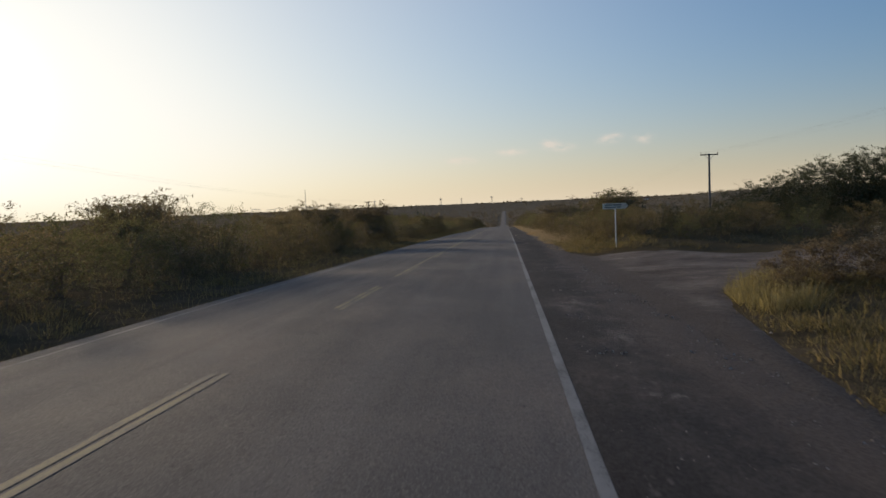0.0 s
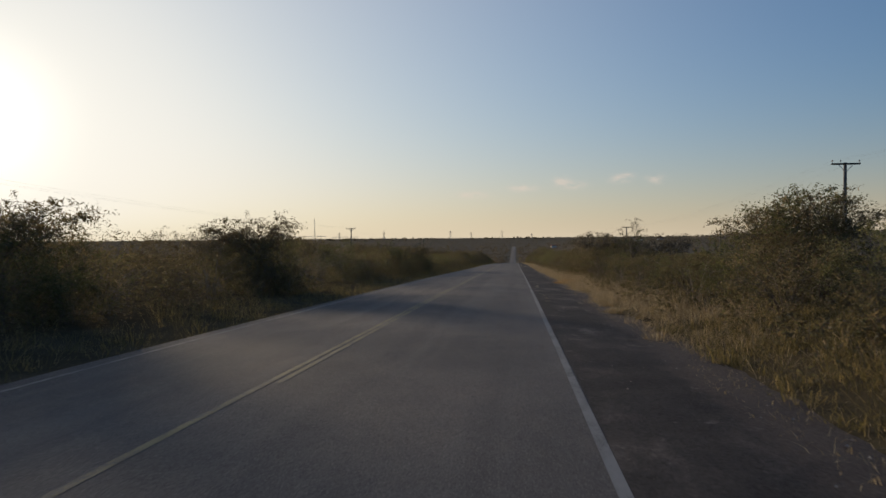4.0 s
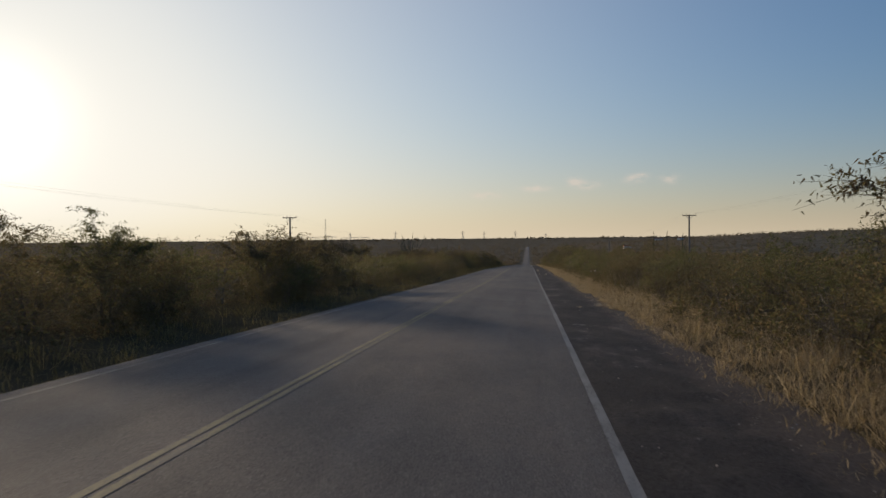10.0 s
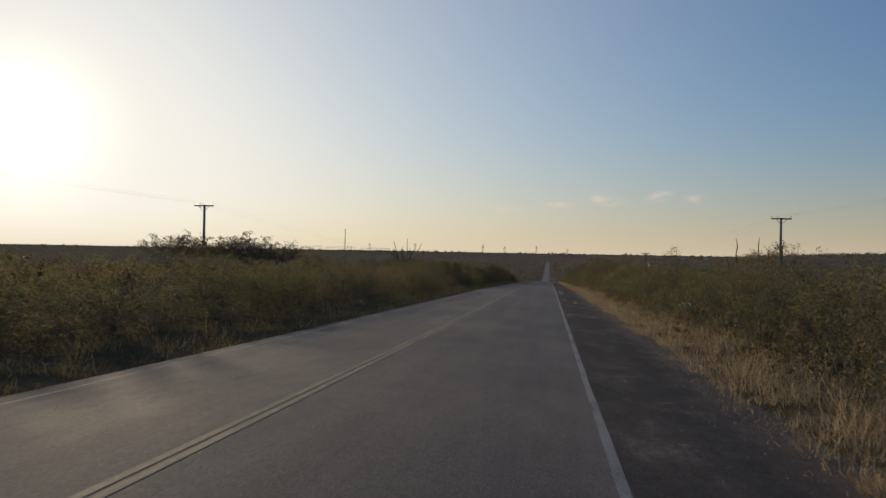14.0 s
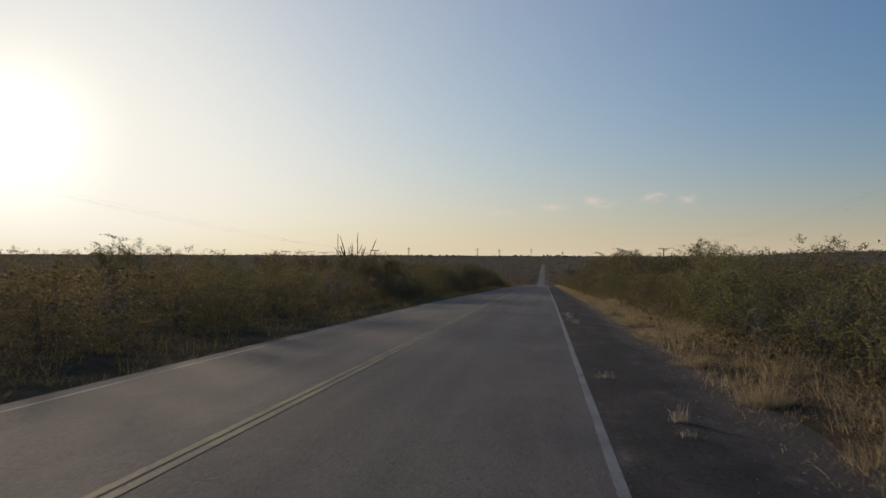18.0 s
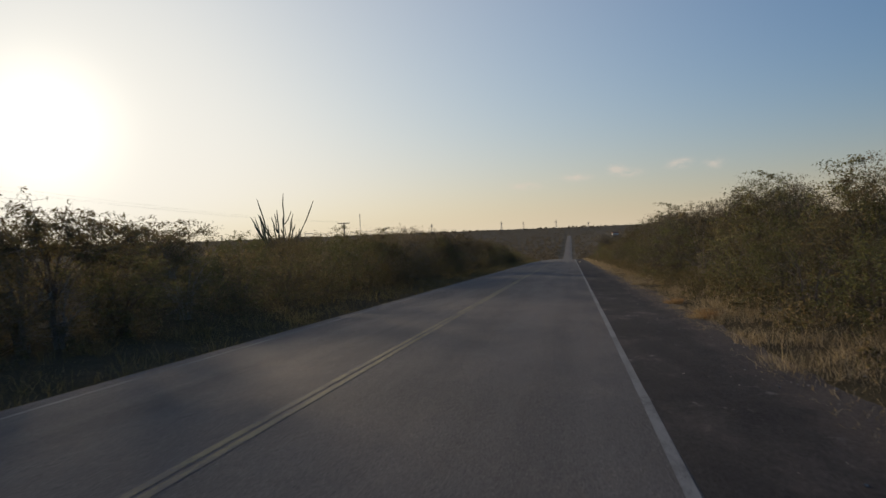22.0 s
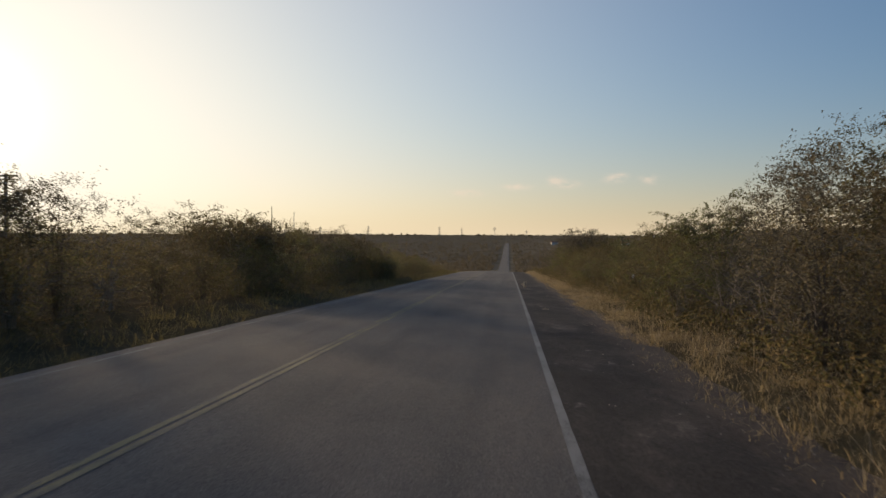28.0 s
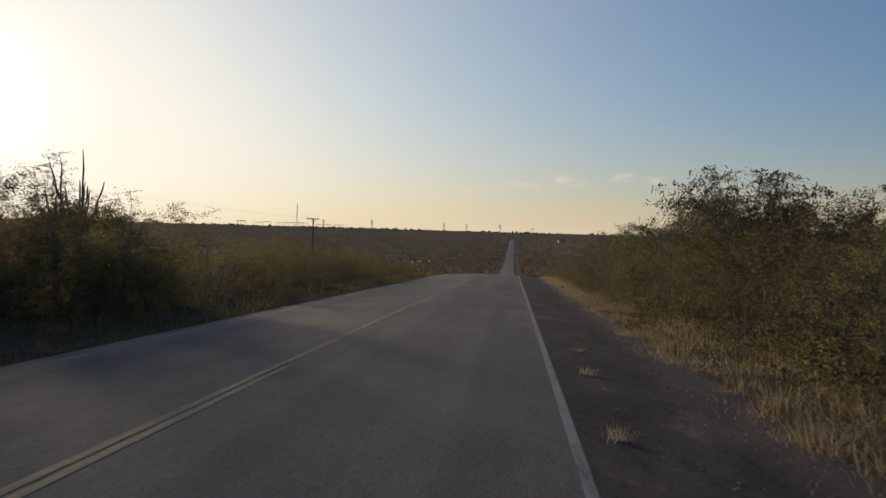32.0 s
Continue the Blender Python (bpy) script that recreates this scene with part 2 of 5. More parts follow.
def shoulder_look(nt):
    grain = noisy(nt, 26, 7, 0.8)
    patch = noisy(nt, 0.8, 6, 0.7, stretch=(1, 0.45, 1))
    grit = nnode(nt, "ShaderNodeTexVoronoi", Scale=22.0)
    nt.links.new(coords(nt), grit.inputs["Vector"])
    c = ramp(nt, patch, [(0.32, (0.043, 0.041, 0.043)), (0.52, (0.063, 0.059, 0.058)), (0.61, (0.092, 0.082, 0.077)), (0.70, (0.18, 0.156, 0.139))])
    # pale scraped spots
    scrape = noisy(nt, 2.4, 4, 0.7, stretch=(1, 0.6, 1))
    c = mixc(nt, ramp(nt, scrape, [(0.64, (0, 0, 0)), (0.72, (0.6, 0.6, 0.6))]), c, (0.23, 0.21, 0.195))
    c = mixc(nt, 0.8, c, ramp(nt, grain, [(0.32, (0.2, 0.2, 0.2)), (0.7, (0.85, 0.83, 0.82))]), "OVERLAY")
    out = nnode(nt, "ShaderNodeMapRange", From_Min=4.25, From_Max=5.9)
    nt.links.new(across(nt), out.inputs["Value"])
    mouth = nnode(nt, "ShaderNodeMapRange", From_Min=36.0, From_Max=29.0, To_Max=0.17)
    sep = nt.nodes.new("ShaderNodeSeparateXYZ")
    nt.links.new(coords(nt), sep.inputs[0])
    nt.links.new(sep.outputs[1], mouth.inputs["Value"])
    out = calc(nt, "ADD", out.outputs[0], mouth.outputs[0])
    both = calc(nt, "MULTIPLY_ADD", noisy(nt, 1.6, 6, 0.75, stretch=(1, 0.5, 1)), 0.8, out)
    dirt = ramp(nt, grain, [(0.3, (0.072, 0.058, 0.050)), (0.7, (0.20, 0.163, 0.138))])
    c = mixc(nt, ramp(nt, both, [(0.66, (0, 0, 0)), (1.0, (0.9, 0.9, 0.9))]), c, dirt)
    speck = mixc(nt, ramp(nt, grit.outputs["Distance"], [(0.07, (1, 1, 1)), (0.16, (0, 0, 0))]), (0, 0, 0), ramp(nt, noisy(nt, 3.1, 3, 0.6), [(0.5, (0, 0, 0)), (0.62, (0.7, 0.7, 0.7))]))
    c = mixc(nt, speck, c, (0.24, 0.215, 0.19))
    return principled(nt, c, 0.95, bump=grain, bump_dist=0.03, bump_strength=0.9, spec=0.08)


def paint(color, worn, middle, half_width, under=(0.090, 0.086, 0.083)):
    """Road paint that has chipped off the aggregate, most of all at its rims: worn is the share that is gone."""
    def build(nt):
        wear = noisy(nt, 46, 5, 0.85)
        wear2 = noisy(nt, 3.0, 5, 0.75, stretch=(1, 0.3, 1))
        both = calc(nt, "ADD", calc(nt, "MULTIPLY", wear, 0.55), calc(nt, "MULTIPLY", wear2, 0.45))
        off = calc(nt, "ABSOLUTE", calc(nt, "SUBTRACT", across(nt), middle))
        rim = calc(nt, "POWER", calc(nt, "DIVIDE", off, half_width), 6.0)
        both = calc(nt, "SUBTRACT", both, calc(nt, "MULTIPLY", rim, 0.07))
        fac = ramp(nt, both, [(max(worn - 0.04, 0), (0, 0, 0)), (worn + 0.045, (1, 1, 1))])
        tint = mixc(nt, ramp(nt, wear2, [(0.35, (0, 0, 0)), (0.65, (1, 1, 1))]), tuple(v * 0.8 for v in color), color)
        return principled(nt, mixc(nt, fac, under, tint), 0.85, bump=wear, bump_dist=0.003)
    return build


def soil(nt):
    big = noisy(nt, 0.04, 6, 0.6)
    mid = noisy(nt, 0.7, 6, 0.7)
    fine = noisy(nt, 18, 5, 0.7)
    c = ramp(nt, mid, [(0.3, (0.062, 0.049, 0.033)), (0.5, (0.096, 0.076, 0.050)), (0.72, (0.155, 0.12, 0.08))])
    c = mixc(nt, ramp(nt, big, [(0.40, (0, 0, 0)), (0.6, (0.8, 0.8, 0.8))]), c, (0.088, 0.074, 0.045))
    # past the roadside: dry scrub tone, with haze and low sun put into it
    sep = nt.nodes.new("ShaderNodeSeparateXYZ")
    nt.links.new(coords(nt), sep.inputs[0])
    away = nnode(nt, "ShaderNodeMapRange", From_Min=300.0, From_Max=480.0)
    nt.links.new(sep.outputs[1], away.inputs["Value"])
    aside = nnode(nt, "ShaderNodeMapRange", From_Min=60.0, From_Max=150.0)
    wide = nt.nodes.new("ShaderNodeMath")
    wide.operation = "ABSOLUTE"
    nt.links.new(sep.outputs[0], wide.inputs[0])
    nt.links.new(wide.outputs[0], aside.inputs["Value"])
    most = nt.nodes.new("ShaderNodeMath")
    most.operation = "MAXIMUM"
    nt.links.new(away.outputs[0], most.inputs[0])
    nt.links.new(aside.outputs[0], most.inputs[1])
    hazed_cover = ramp(nt, noisy(nt, 0.05, 8, 0.72), [(0.36, (0.135, 0.112, 0.074)), (0.52, (0.20, 0.165, 0.115)), (0.66, (0.25, 0.205, 0.145))])
    c = mixc(nt, most.outputs[0], c, hazed_cover)
    c = mixc(nt, 0.5, c, ramp(nt, fine, [(0.3, (0.22,) * 3), (0.75, (0.8,) * 3)]), "OVERLAY")
    return principled(nt, c, 1.0, bump=fine, bump_dist=0.04, bump_strength=0.8, spec=0.0)


def gravel_track(nt):
    mid = noisy(nt, 0.6, 6, 0.7)
    fine = noisy(nt, 24, 5, 0.75)
    c = ramp(nt, mid, [(0.3, (0.095, 0.079, 0.068)), (0.5, (0.165, 0.139, 0.12)), (0.68, (0.27, 0.23, 0.195))])
    c = mixc(nt, 0.7, c, ramp(nt, fine, [(0.3, (0.2,) * 3), (0.75, (0.8,) * 3)]), "OVERLAY")
    # dark earth and trodden litter beside the road
    side = nnode(nt, "ShaderNodeMapRange", From_Min=6.7, From_Max=5.5)
    nt.links.new(across(nt), side.inputs["Value"])
    earth = calc(nt, "MULTIPLY_ADD", noisy(nt, 2.2, 6, 0.75), 0.9, side.outputs[0])
    c = mixc(nt, ramp(nt, earth, [(0.75, (0, 0, 0)), (1.25, (0.85, 0.85, 0.85))]), c, ramp(nt, fine, [(0.3, (0.060, 0.051, 0.045)), (0.7, (0.155, 0.132, 0.117))]))
    pebble = nnode(nt, "ShaderNodeTexVoronoi", Scale=17.0)
    nt.links.new(coords(nt), pebble.inputs["Vector"])
    speck = mixc(nt, ramp(nt, pebble.outputs["Distance"], [(0.08, (1, 1, 1)), (0.17, (0, 0, 0))]), (0, 0, 0), ramp(nt, noisy(nt, 4.3, 3, 0.6), [(0.48, (0, 0, 0)), (0.6, (0.8, 0.8, 0.8))]))
    c = mixc(nt, speck, c, (0.27, 0.245, 0.22))
    return principled(nt, c, 0.95, bump=fine, bump_dist=0.05, bump_strength=0.9, spec=0.05)


def leafy(stops, lets_in=0.45, island=True):
    """Leaf skin: colour differs from leaf to leaf and from plant to plant; light passes through."""
    def build(nt):
        geo = nt.nodes.new("ShaderNodeNewGeometry")
        info = nt.nodes.new("ShaderNodeObjectInfo")
        m = nt.nodes.new("ShaderNodeMath")
        m.operation = "MULTIPLY_ADD"
        m.inputs[1].default_value = 0.55
        nt.links.new(geo.outputs["Random Per Island"], m.inputs[0])
        k = nt.nodes.new("ShaderNodeMath")
        k.operation = "MULTIPLY"
        k.inputs[1].default_value = 0.45
        if island:
            both = nt.nodes.new("ShaderNodeMath")
            both.operation = "MULTIPLY_ADD"
            both.inputs[1].default_value = 0.5
            half = nt.nodes.new("ShaderNodeMath")
            half.operation = "MULTIPLY"
            half.inputs[1].default_value = 0.5
            nt.links.new(noisy(nt, 0.12, 2, 0.5), half.inputs[0])
            nt.links.new(noisy(nt, 1.5, 3, 0.6), both.inputs[0])
            nt.links.new(half.outputs[0], both.inputs[2])
            nt.links.new(both.outputs[0], k.inputs[0])
            k.inputs[1].default_value = 0.62
        else:
            nt.links.new(info.outputs["Random"], k.inputs[0])
        nt.links.new(k.outputs[0], m.inputs[2])
        c = ramp(nt, m.outputs[0], stops)
        p = principled(nt, c, 0.65, spec=0.25)
        tr = nt.nodes.new("ShaderNodeBsdfTranslucent")
        nt.links.new(mixc(nt, 1.0, c, (1.32, 1.22, 1.0), "MULTIPLY"), tr.inputs["Color"])
        mx = nt.nodes.new("ShaderNodeMixShader")
        mx.inputs[0].default_value = lets_in
        nt.links.new(p, mx.inputs[1])
        nt.links.new(tr.outputs[0], mx.inputs[2])
        return mx.outputs[0]
    return build


def plain(color, rough=0.8, metal=0.0, vary=0.25, scale=8):
    def build(nt):
        n = noisy(nt, scale, 5, 0.65)
        lo = tuple(v * (1 - vary) for v in color)
        hi = tuple(min(v * (1 + vary), 1) for v in color)
        return principled(nt, ramp(nt, n, [(0.3, lo), (0.7, hi)]), rough, metal, bump=n, bump_dist=0.004)
    return build


ASPHALT = mat("worn_asphalt", asphalt)
SHOULDER = mat("shoulder_gravel", shoulder_look)
WHITE_LINE = mat("white_road_paint", paint((0.24, 0.233, 0.218), 0.445, 3.395, 0.055))
FADED_LINE = mat("faded_white_paint", paint((0.22, 0.21, 0.19), 0.49, -3.165, 0.05))
YELLOW_LINE = mat("yellow_road_paint", paint((0.225, 0.187, 0.096), 0.475, 0.0, 0.115))
SOIL = mat("dry_soil", soil)
TRACK = mat("gravel_track", gravel_track)
BUSH_STOPS = [(0.05, (0.068, 0.054, 0.036)), (0.30, (0.104, 0.084, 0.053)), (0.55, (0.102, 0.104, 0.055)), (0.78, (0.155, 0.122, 0.074)), (0.95, (0.23, 0.19, 0.135))]
# far leaves are paler and flatter in tone: air haze put into their colour
HAZED_STOPS = [(0.1, (0.105, 0.086, 0.060)), (0.5, (0.13, 0.108, 0.075)), (0.9, (0.16, 0.132, 0.092))]
LEAF = mat("thorn_bush_leaf", leafy(BUSH_STOPS, 0.52, False))
# tall bushes take darker copies of these leaves: hedge shade put into the colour
LEAF_SHADED = mat("shaded_bush_leaf", leafy([(p, tuple(v * 0.74 for v in c)) for p, c in BUSH_STOPS], 0.5, False))
LEAF_GREEN_SHADED = mat("shaded_green_leaf", leafy([(0.1, (0.046, 0.047, 0.025)), (0.5, (0.076, 0.078, 0.040)), (0.9, (0.145, 0.132, 0.076))], 0.5, False))
LEAF_GREEN = mat("green_bush_leaf", leafy([(0.1, (0.066, 0.069, 0.034)), (0.5, (0.105, 0.115, 0.053)), (0.9, (0.20, 0.182, 0.105))], 0.5, False))
LEAF_DARK = mat("dark_green_leaf", leafy([(0.1, (0.030, 0.036, 0.018)), (0.5, (0.048, 0.055, 0.026)), (0.9, (0.085, 0.088, 0.045))], 0.25, False))
LEAF_RUST = mat("rusty_leaf", leafy([(0.1, (0.064, 0.049, 0.032)), (0.5, (0.104, 0.080, 0.050)), (0.9, (0.18, 0.146, 0.095))], 0.4, False))
LEAF_PALE = mat("pale_seed_head", leafy([(0.1, (0.12, 0.11, 0.09)), (0.5, (0.22, 0.20, 0.165)), (0.9, (0.38, 0.35, 0.30))], 0.45, False))
LEAF_GREY = mat("grey_tree_leaf", leafy([(0.1, (0.058, 0.056, 0.048)), (0.5, (0.098, 0.092, 0.076)), (0.9, (0.175, 0.157, 0.128))], 0.55, False))
SCRUB = mat("scrub_leaf", leafy(BUSH_STOPS, 0.52, True))
FAR_SCRUB = mat("hazed_scrub_leaf", leafy(HAZED_STOPS, 0.35, True))
TWIG = mat("grey_brown_twig", plain((0.13, 0.10, 0.075), 0.9, vary=0.4, scale=20))
PALE_TWIG = mat("bleached_twig", plain((0.23, 0.19, 0.155), 0.9, vary=0.35, scale=20))
GOLD_GRASS = mat("dry_golden_grass", leafy([(0.12, (0.100, 0.076, 0.048)), (0.32, (0.195, 0.155, 0.098)), (0.50, (0.32, 0.266, 0.178)), (0.64, (0.43, 0.37, 0.27)), (0.78, (0.24, 0.187, 0.115)), (0.92, (0.130, 0.134, 0.075))], 0.45))
# dead grass with the orange of low sunlight put into its colour
SUNLIT_GRASS = mat("sunlit_dead_grass", leafy([(0.12, (0.10, 0.060, 0.030)), (0.4, (0.22, 0.130, 0.058)), (0.65, (0.36, 0.230, 0.105)), (0.9, (0.46, 0.33, 0.17))], 0.45))
PALE_GRASS = mat("bleached_grass", leafy([(0.1, (0.20, 0.175, 0.14)), (0.5, (0.33, 0.30, 0.25)), (0.9, (0.46, 0.42, 0.36))], 0.3))
STRAW_GREEN = mat("yellow_green_grass", leafy([(0.1, (0.11, 0.10, 0.045)), (0.5, (0.20, 0.18, 0.085)), (0.9, (0.33, 0.285, 0.15))], 0.5))
DARK_GRASS = mat("dark_olive_grass", leafy([(0.1, (0.046, 0.046, 0.023)), (0.5, (0.082, 0.077, 0.040)), (0.9, (0.155, 0.132, 0.078))], 0.4))
GREEN_GRASS = mat("olive_grass", leafy([(0.1, (0.070, 0.066, 0.030)), (0.5, (0.125, 0.112, 0.052)), (0.9, (0.25, 0.205, 0.11))], 0.55))
CACTUS_SKIN = mat("cactus_skin", plain((0.06, 0.07, 0.04), 0.7, vary=0.35, scale=12))
POLE_CONCRETE = mat("weathered_pole_wood", plain((0.17, 0.15, 0.135), 0.85, vary=0.25, scale=6))
ARM_WOOD = mat("crossarm_wood", plain((0.09, 0.075, 0.06), 0.85, vary=0.3, scale=14))
CERAMIC = mat("insulator_ceramic", plain((0.20, 0.14, 0.11), 0.3, vary=0.1))
WIRE = mat("aluminium_wire", plain((0.25, 0.25, 0.25), 0.5, 0.6, vary=0.1))
STEEL = mat("galvanised_steel", plain((0.30, 0.30, 0.30), 0.5, 0.5, vary=0.15))
SIGN_BACK = mat("sign_plate_paint", plain((0.66, 0.54, 0.41), 0.85, 0.0, vary=0.2, scale=7))
SIGN_TEXT = mat("faded_lettering", plain((0.22, 0.20, 0.17), 0.8, vary=0.2))
SIGN_WHITE = mat("sign_white_paint", plain((0.72, 0.72, 0.68), 0.6, 0.0, vary=0.1))
WHITEWASH = mat("whitewashed_wall", plain((0.55, 0.51, 0.46), 0.85, vary=0.08))
ROOF_TILE = mat("clay_roof", plain((0.32, 0.14, 0.08), 0.85, vary=0.25))
PLASTIC = mat("white_plastic", plain((0.80, 0.75, 0.67), 0.5, vary=0.12))
STALK = mat("pale_dry_stalk", plain((0.36, 0.30, 0.215), 0.9, vary=0.25, scale=20))
STONE = mat("pale_stone", plain((0.30, 0.26, 0.22), 0.9, vary=0.3, scale=15))

# ---------------------------------------------------------------- the lie of the land
PROFILE = [(-900, 14.0), (-300, 6.5), (-60, 1.45), (0, 0.12), (14.3, -0.2), (42.7, -0.86), (71.2, -1.61), (93.1, -2.24), (116, -2.95), (141, -3.66), (167.7, -4.38),
           (196.3, -5.32), (229.3, -6.43), (261.3, -7.5), (300, -8.9), (330, -10.1), (370, -12.9), (420, -16.6), (513, -21.8), (600, -24.8),
           (720, -26.5), (850, -26), (1000, -24), (1280, -20.5), (1700, -16), (2500, -9), (3300, -4), (5200, 0)]
KY = np.array([k[0] for k in PROFILE], float)
KZ = np.array([k[1] for k in PROFILE], float)
KM = np.gradient(KZ, KY)
CROWN = 0.044


def road_z(y):
    """Height of the road's middle at y."""
    y = np.clip(np.asarray(y, float), KY[0], KY[-1] - 1e-6)
    i = np.clip(np.searchsorted(KY, y, side="right") - 1, 0, len(KY) - 2)
    h = KY[i + 1] - KY[i]
    u = (y - KY[i]) / h
    return ((1 + 2 * u) * (1 - u) ** 2 * KZ[i] + u * (1 - u) ** 2 * h * KM[i] + u * u * (3 - 2 * u) * KZ[i + 1] + u * u * (u - 1) * h * KM[i + 1])


def camber(x):
    """How far the road's surface lies below its middle: rounded at the crown, then falling evenly to the edge."""
    ax = np.abs(np.asarray(x, float))
    return CROWN * (np.where(ax < 0.9, 0.45 + ax * ax / 1.8, np.minimum(ax, 3.5)))


def ground_z(x, y):
    """Height of the bare ground at (x, y)."""
    x, y = np.asarray(x, float), np.asarray(y, float)
    ax = np.abs(x)
    side = -CROWN * np.minimum(ax, 3.5) - 0.03 * np.clip(ax - 3.5, 0, 3.0)
    bank = 0.12 * np.clip((ax - 6.5) / 2.5, 0, 1)
    roll = (0.10 * np.sin(x * 0.9 + 1.3 * np.sin(y * 0.31)) * np.sin(y * 0.47 + x * 0.2)) * np.clip((ax - 6) / 4, 0, 1)
    wide = np.clip((ax - 40) / 300, 0, 1) * (1.6 * np.sin(x * 0.011 + 1) * np.sin(y * 0.008 + 2) + 0.8 * np.sin(x * 0.03 + y * 0.02))
    hill = 30.0 * np.exp(-(((x - 560) / 420) ** 2 + ((y - 1150) / 420) ** 2)) * np.clip((x - 15) / 110, 0, 1)
    knoll = 0.7 * np.exp(-((y - 36) / 8.0) ** 2) * np.clip((x - 6.2) / 2.0, 0, 1) * np.exp(-(np.clip(x - 12, 0, None) / 14) ** 2)
    under = -0.10 * np.clip((5.75 - ax) / 0.35, 0, 1)
    return road_z(y) + side + bank + roll + wide + hill + knoll + under


# ---------------------------------------------------------------- mesh helpers
def mesh_np(name, verts, faces):
    """A mesh from arrays: verts (n, 3), faces (m, 3) or (m, 4)."""
    verts, faces = np.asarray(verts, np.float32), np.asarray(faces, np.int32)
    k = faces.shape[1]
    me = bpy.data.meshes.new(name)
    me.vertices.add(len(verts))
    me.vertices.foreach_set("co", verts.ravel())
    me.loops.add(faces.size)
    me.loops.foreach_set("vertex_index", faces.ravel())
    me.polygons.add(len(faces))
    me.polygons.foreach_set("loop_start", np.arange(0, faces.size, k, dtype=np.int32))
    me.polygons.foreach_set("loop_total", np.full(len(faces), k, np.int32))
    me.polygons.foreach_set("use_smooth", np.zeros(len(faces), bool))
    me.update(calc_edges=True)
    me.validate()
    return me


def put(name, me, material, parent=None, label="", category="", group="", kind=""):
    me.materials.append(material)
    ob = new(name, me)
    if parent is not None:
        ob.parent = parent
    return tagged(ob, label, category, group, kind)


def part(name, bm, material, parent, label=""):
    me = bpy.data.meshes.new(name)
    bm.to_mesh(me)
    bm.free()
    return put(name, me, material, parent, label)


def smooth(me):
    me.polygons.foreach_set("use_smooth", np.ones(len(me.polygons), bool))
    return me


def thing(name, x, y, z=None, rz=0.0):
    ob = new(name)
    ob.matrix_world = pose(x, y, float(ground_z(x, y)) if z is None else z, 0, 0, rz)
    return ob


def tubes(paths, sides=4):
    """Tapered tubes along paths [(points, radii)]; returns verts and quads."""
    V, F, n0 = [], [], 0
    ang = np.arange(sides) * 2 * np.pi / sides
    for pts, rad in paths:
        pts = np.asarray(pts, float)
        d = np.gradient(pts, axis=0)
        d /= np.linalg.norm(d, axis=1)[:, None] + 1e-9
        ref = np.where(np.abs(d[:, 2:3]) > 0.9, np.array([[1.0, 0, 0]]), np.array([[0, 0, 1.0]]))
        u = np.cross(d, ref)
        u /= np.linalg.norm(u, axis=1)[:, None] + 1e-9
        w = np.cross(d, u)
        ring = pts[:, None, :] + np.asarray(rad, float)[:, None, None] * (np.cos(ang)[None, :, None] * u[:, None, :] + np.sin(ang)[None, :, None] * w[:, None, :])
        V.append(ring.reshape(-1, 3))
        m = len(pts)
        for i in range(m - 1):
            a = n0 + i * sides + np.arange(sides)
            b = n0 + i * sides + (np.arange(sides) + 1) % sides
            F.append(np.stack([a, b, b + sides, a + sides], 1))
        n0 += m * sides
    return np.concatenate(V), np.concatenate(F)


def slivers(paths):
    """Hair-thin twigs: a ribbon for a stem of several points, one long taper for a twig; returns verts and triangles."""
    V, F, n0 = [], [], 0
    for pts, rad in paths:
        pts = np.asarray(pts, float)
        side = np.cross(pts[-1] - pts[0], (0.31, 0.74, 0.60))
        side /= np.linalg.norm(side) + 1e-9
        if len(pts) > 3:
            r = np.asarray(rad, float)[:, None]
            V.append(np.stack([pts - side * r, pts + side * r], 1).reshape(-1, 3))
            for i in range(len(pts) - 1):
                a = n0 + 2 * i
                F += [(a, a + 1, a + 3), (a, a + 3, a + 2)]
            n0 += 2 * len(pts)
        else:
            V.append(np.stack([pts[0] - side * rad[0], pts[0] + side * rad[0], pts[-1]]))
            F.append((n0, n0 + 1, n0 + 2))
            n0 += 3
    return np.concatenate(V), np.array(F)


def leaf_quads(rng, at, length, width, droop=0.3):
    """One slim leaf at each place."""
    n = len(at)
    d = rng.normal(size=(n, 3))
    d[:, 2] -= droop
    d /= np.linalg.norm(d, axis=1)[:, None]
    s = np.cross(d, rng.normal(size=(n, 3)))
    s /= np.linalg.norm(s, axis=1)[:, None] + 1e-9
    k = rng.uniform(0.6, 1.4, (n, 1))
    L, W = length * k, width * k
    V = np.stack([at - s * W * 0.5, at + s * W * 0.5, at + d * L], 1).reshape(-1, 3)
    return V, np.arange(n * 3).reshape(n, 3)


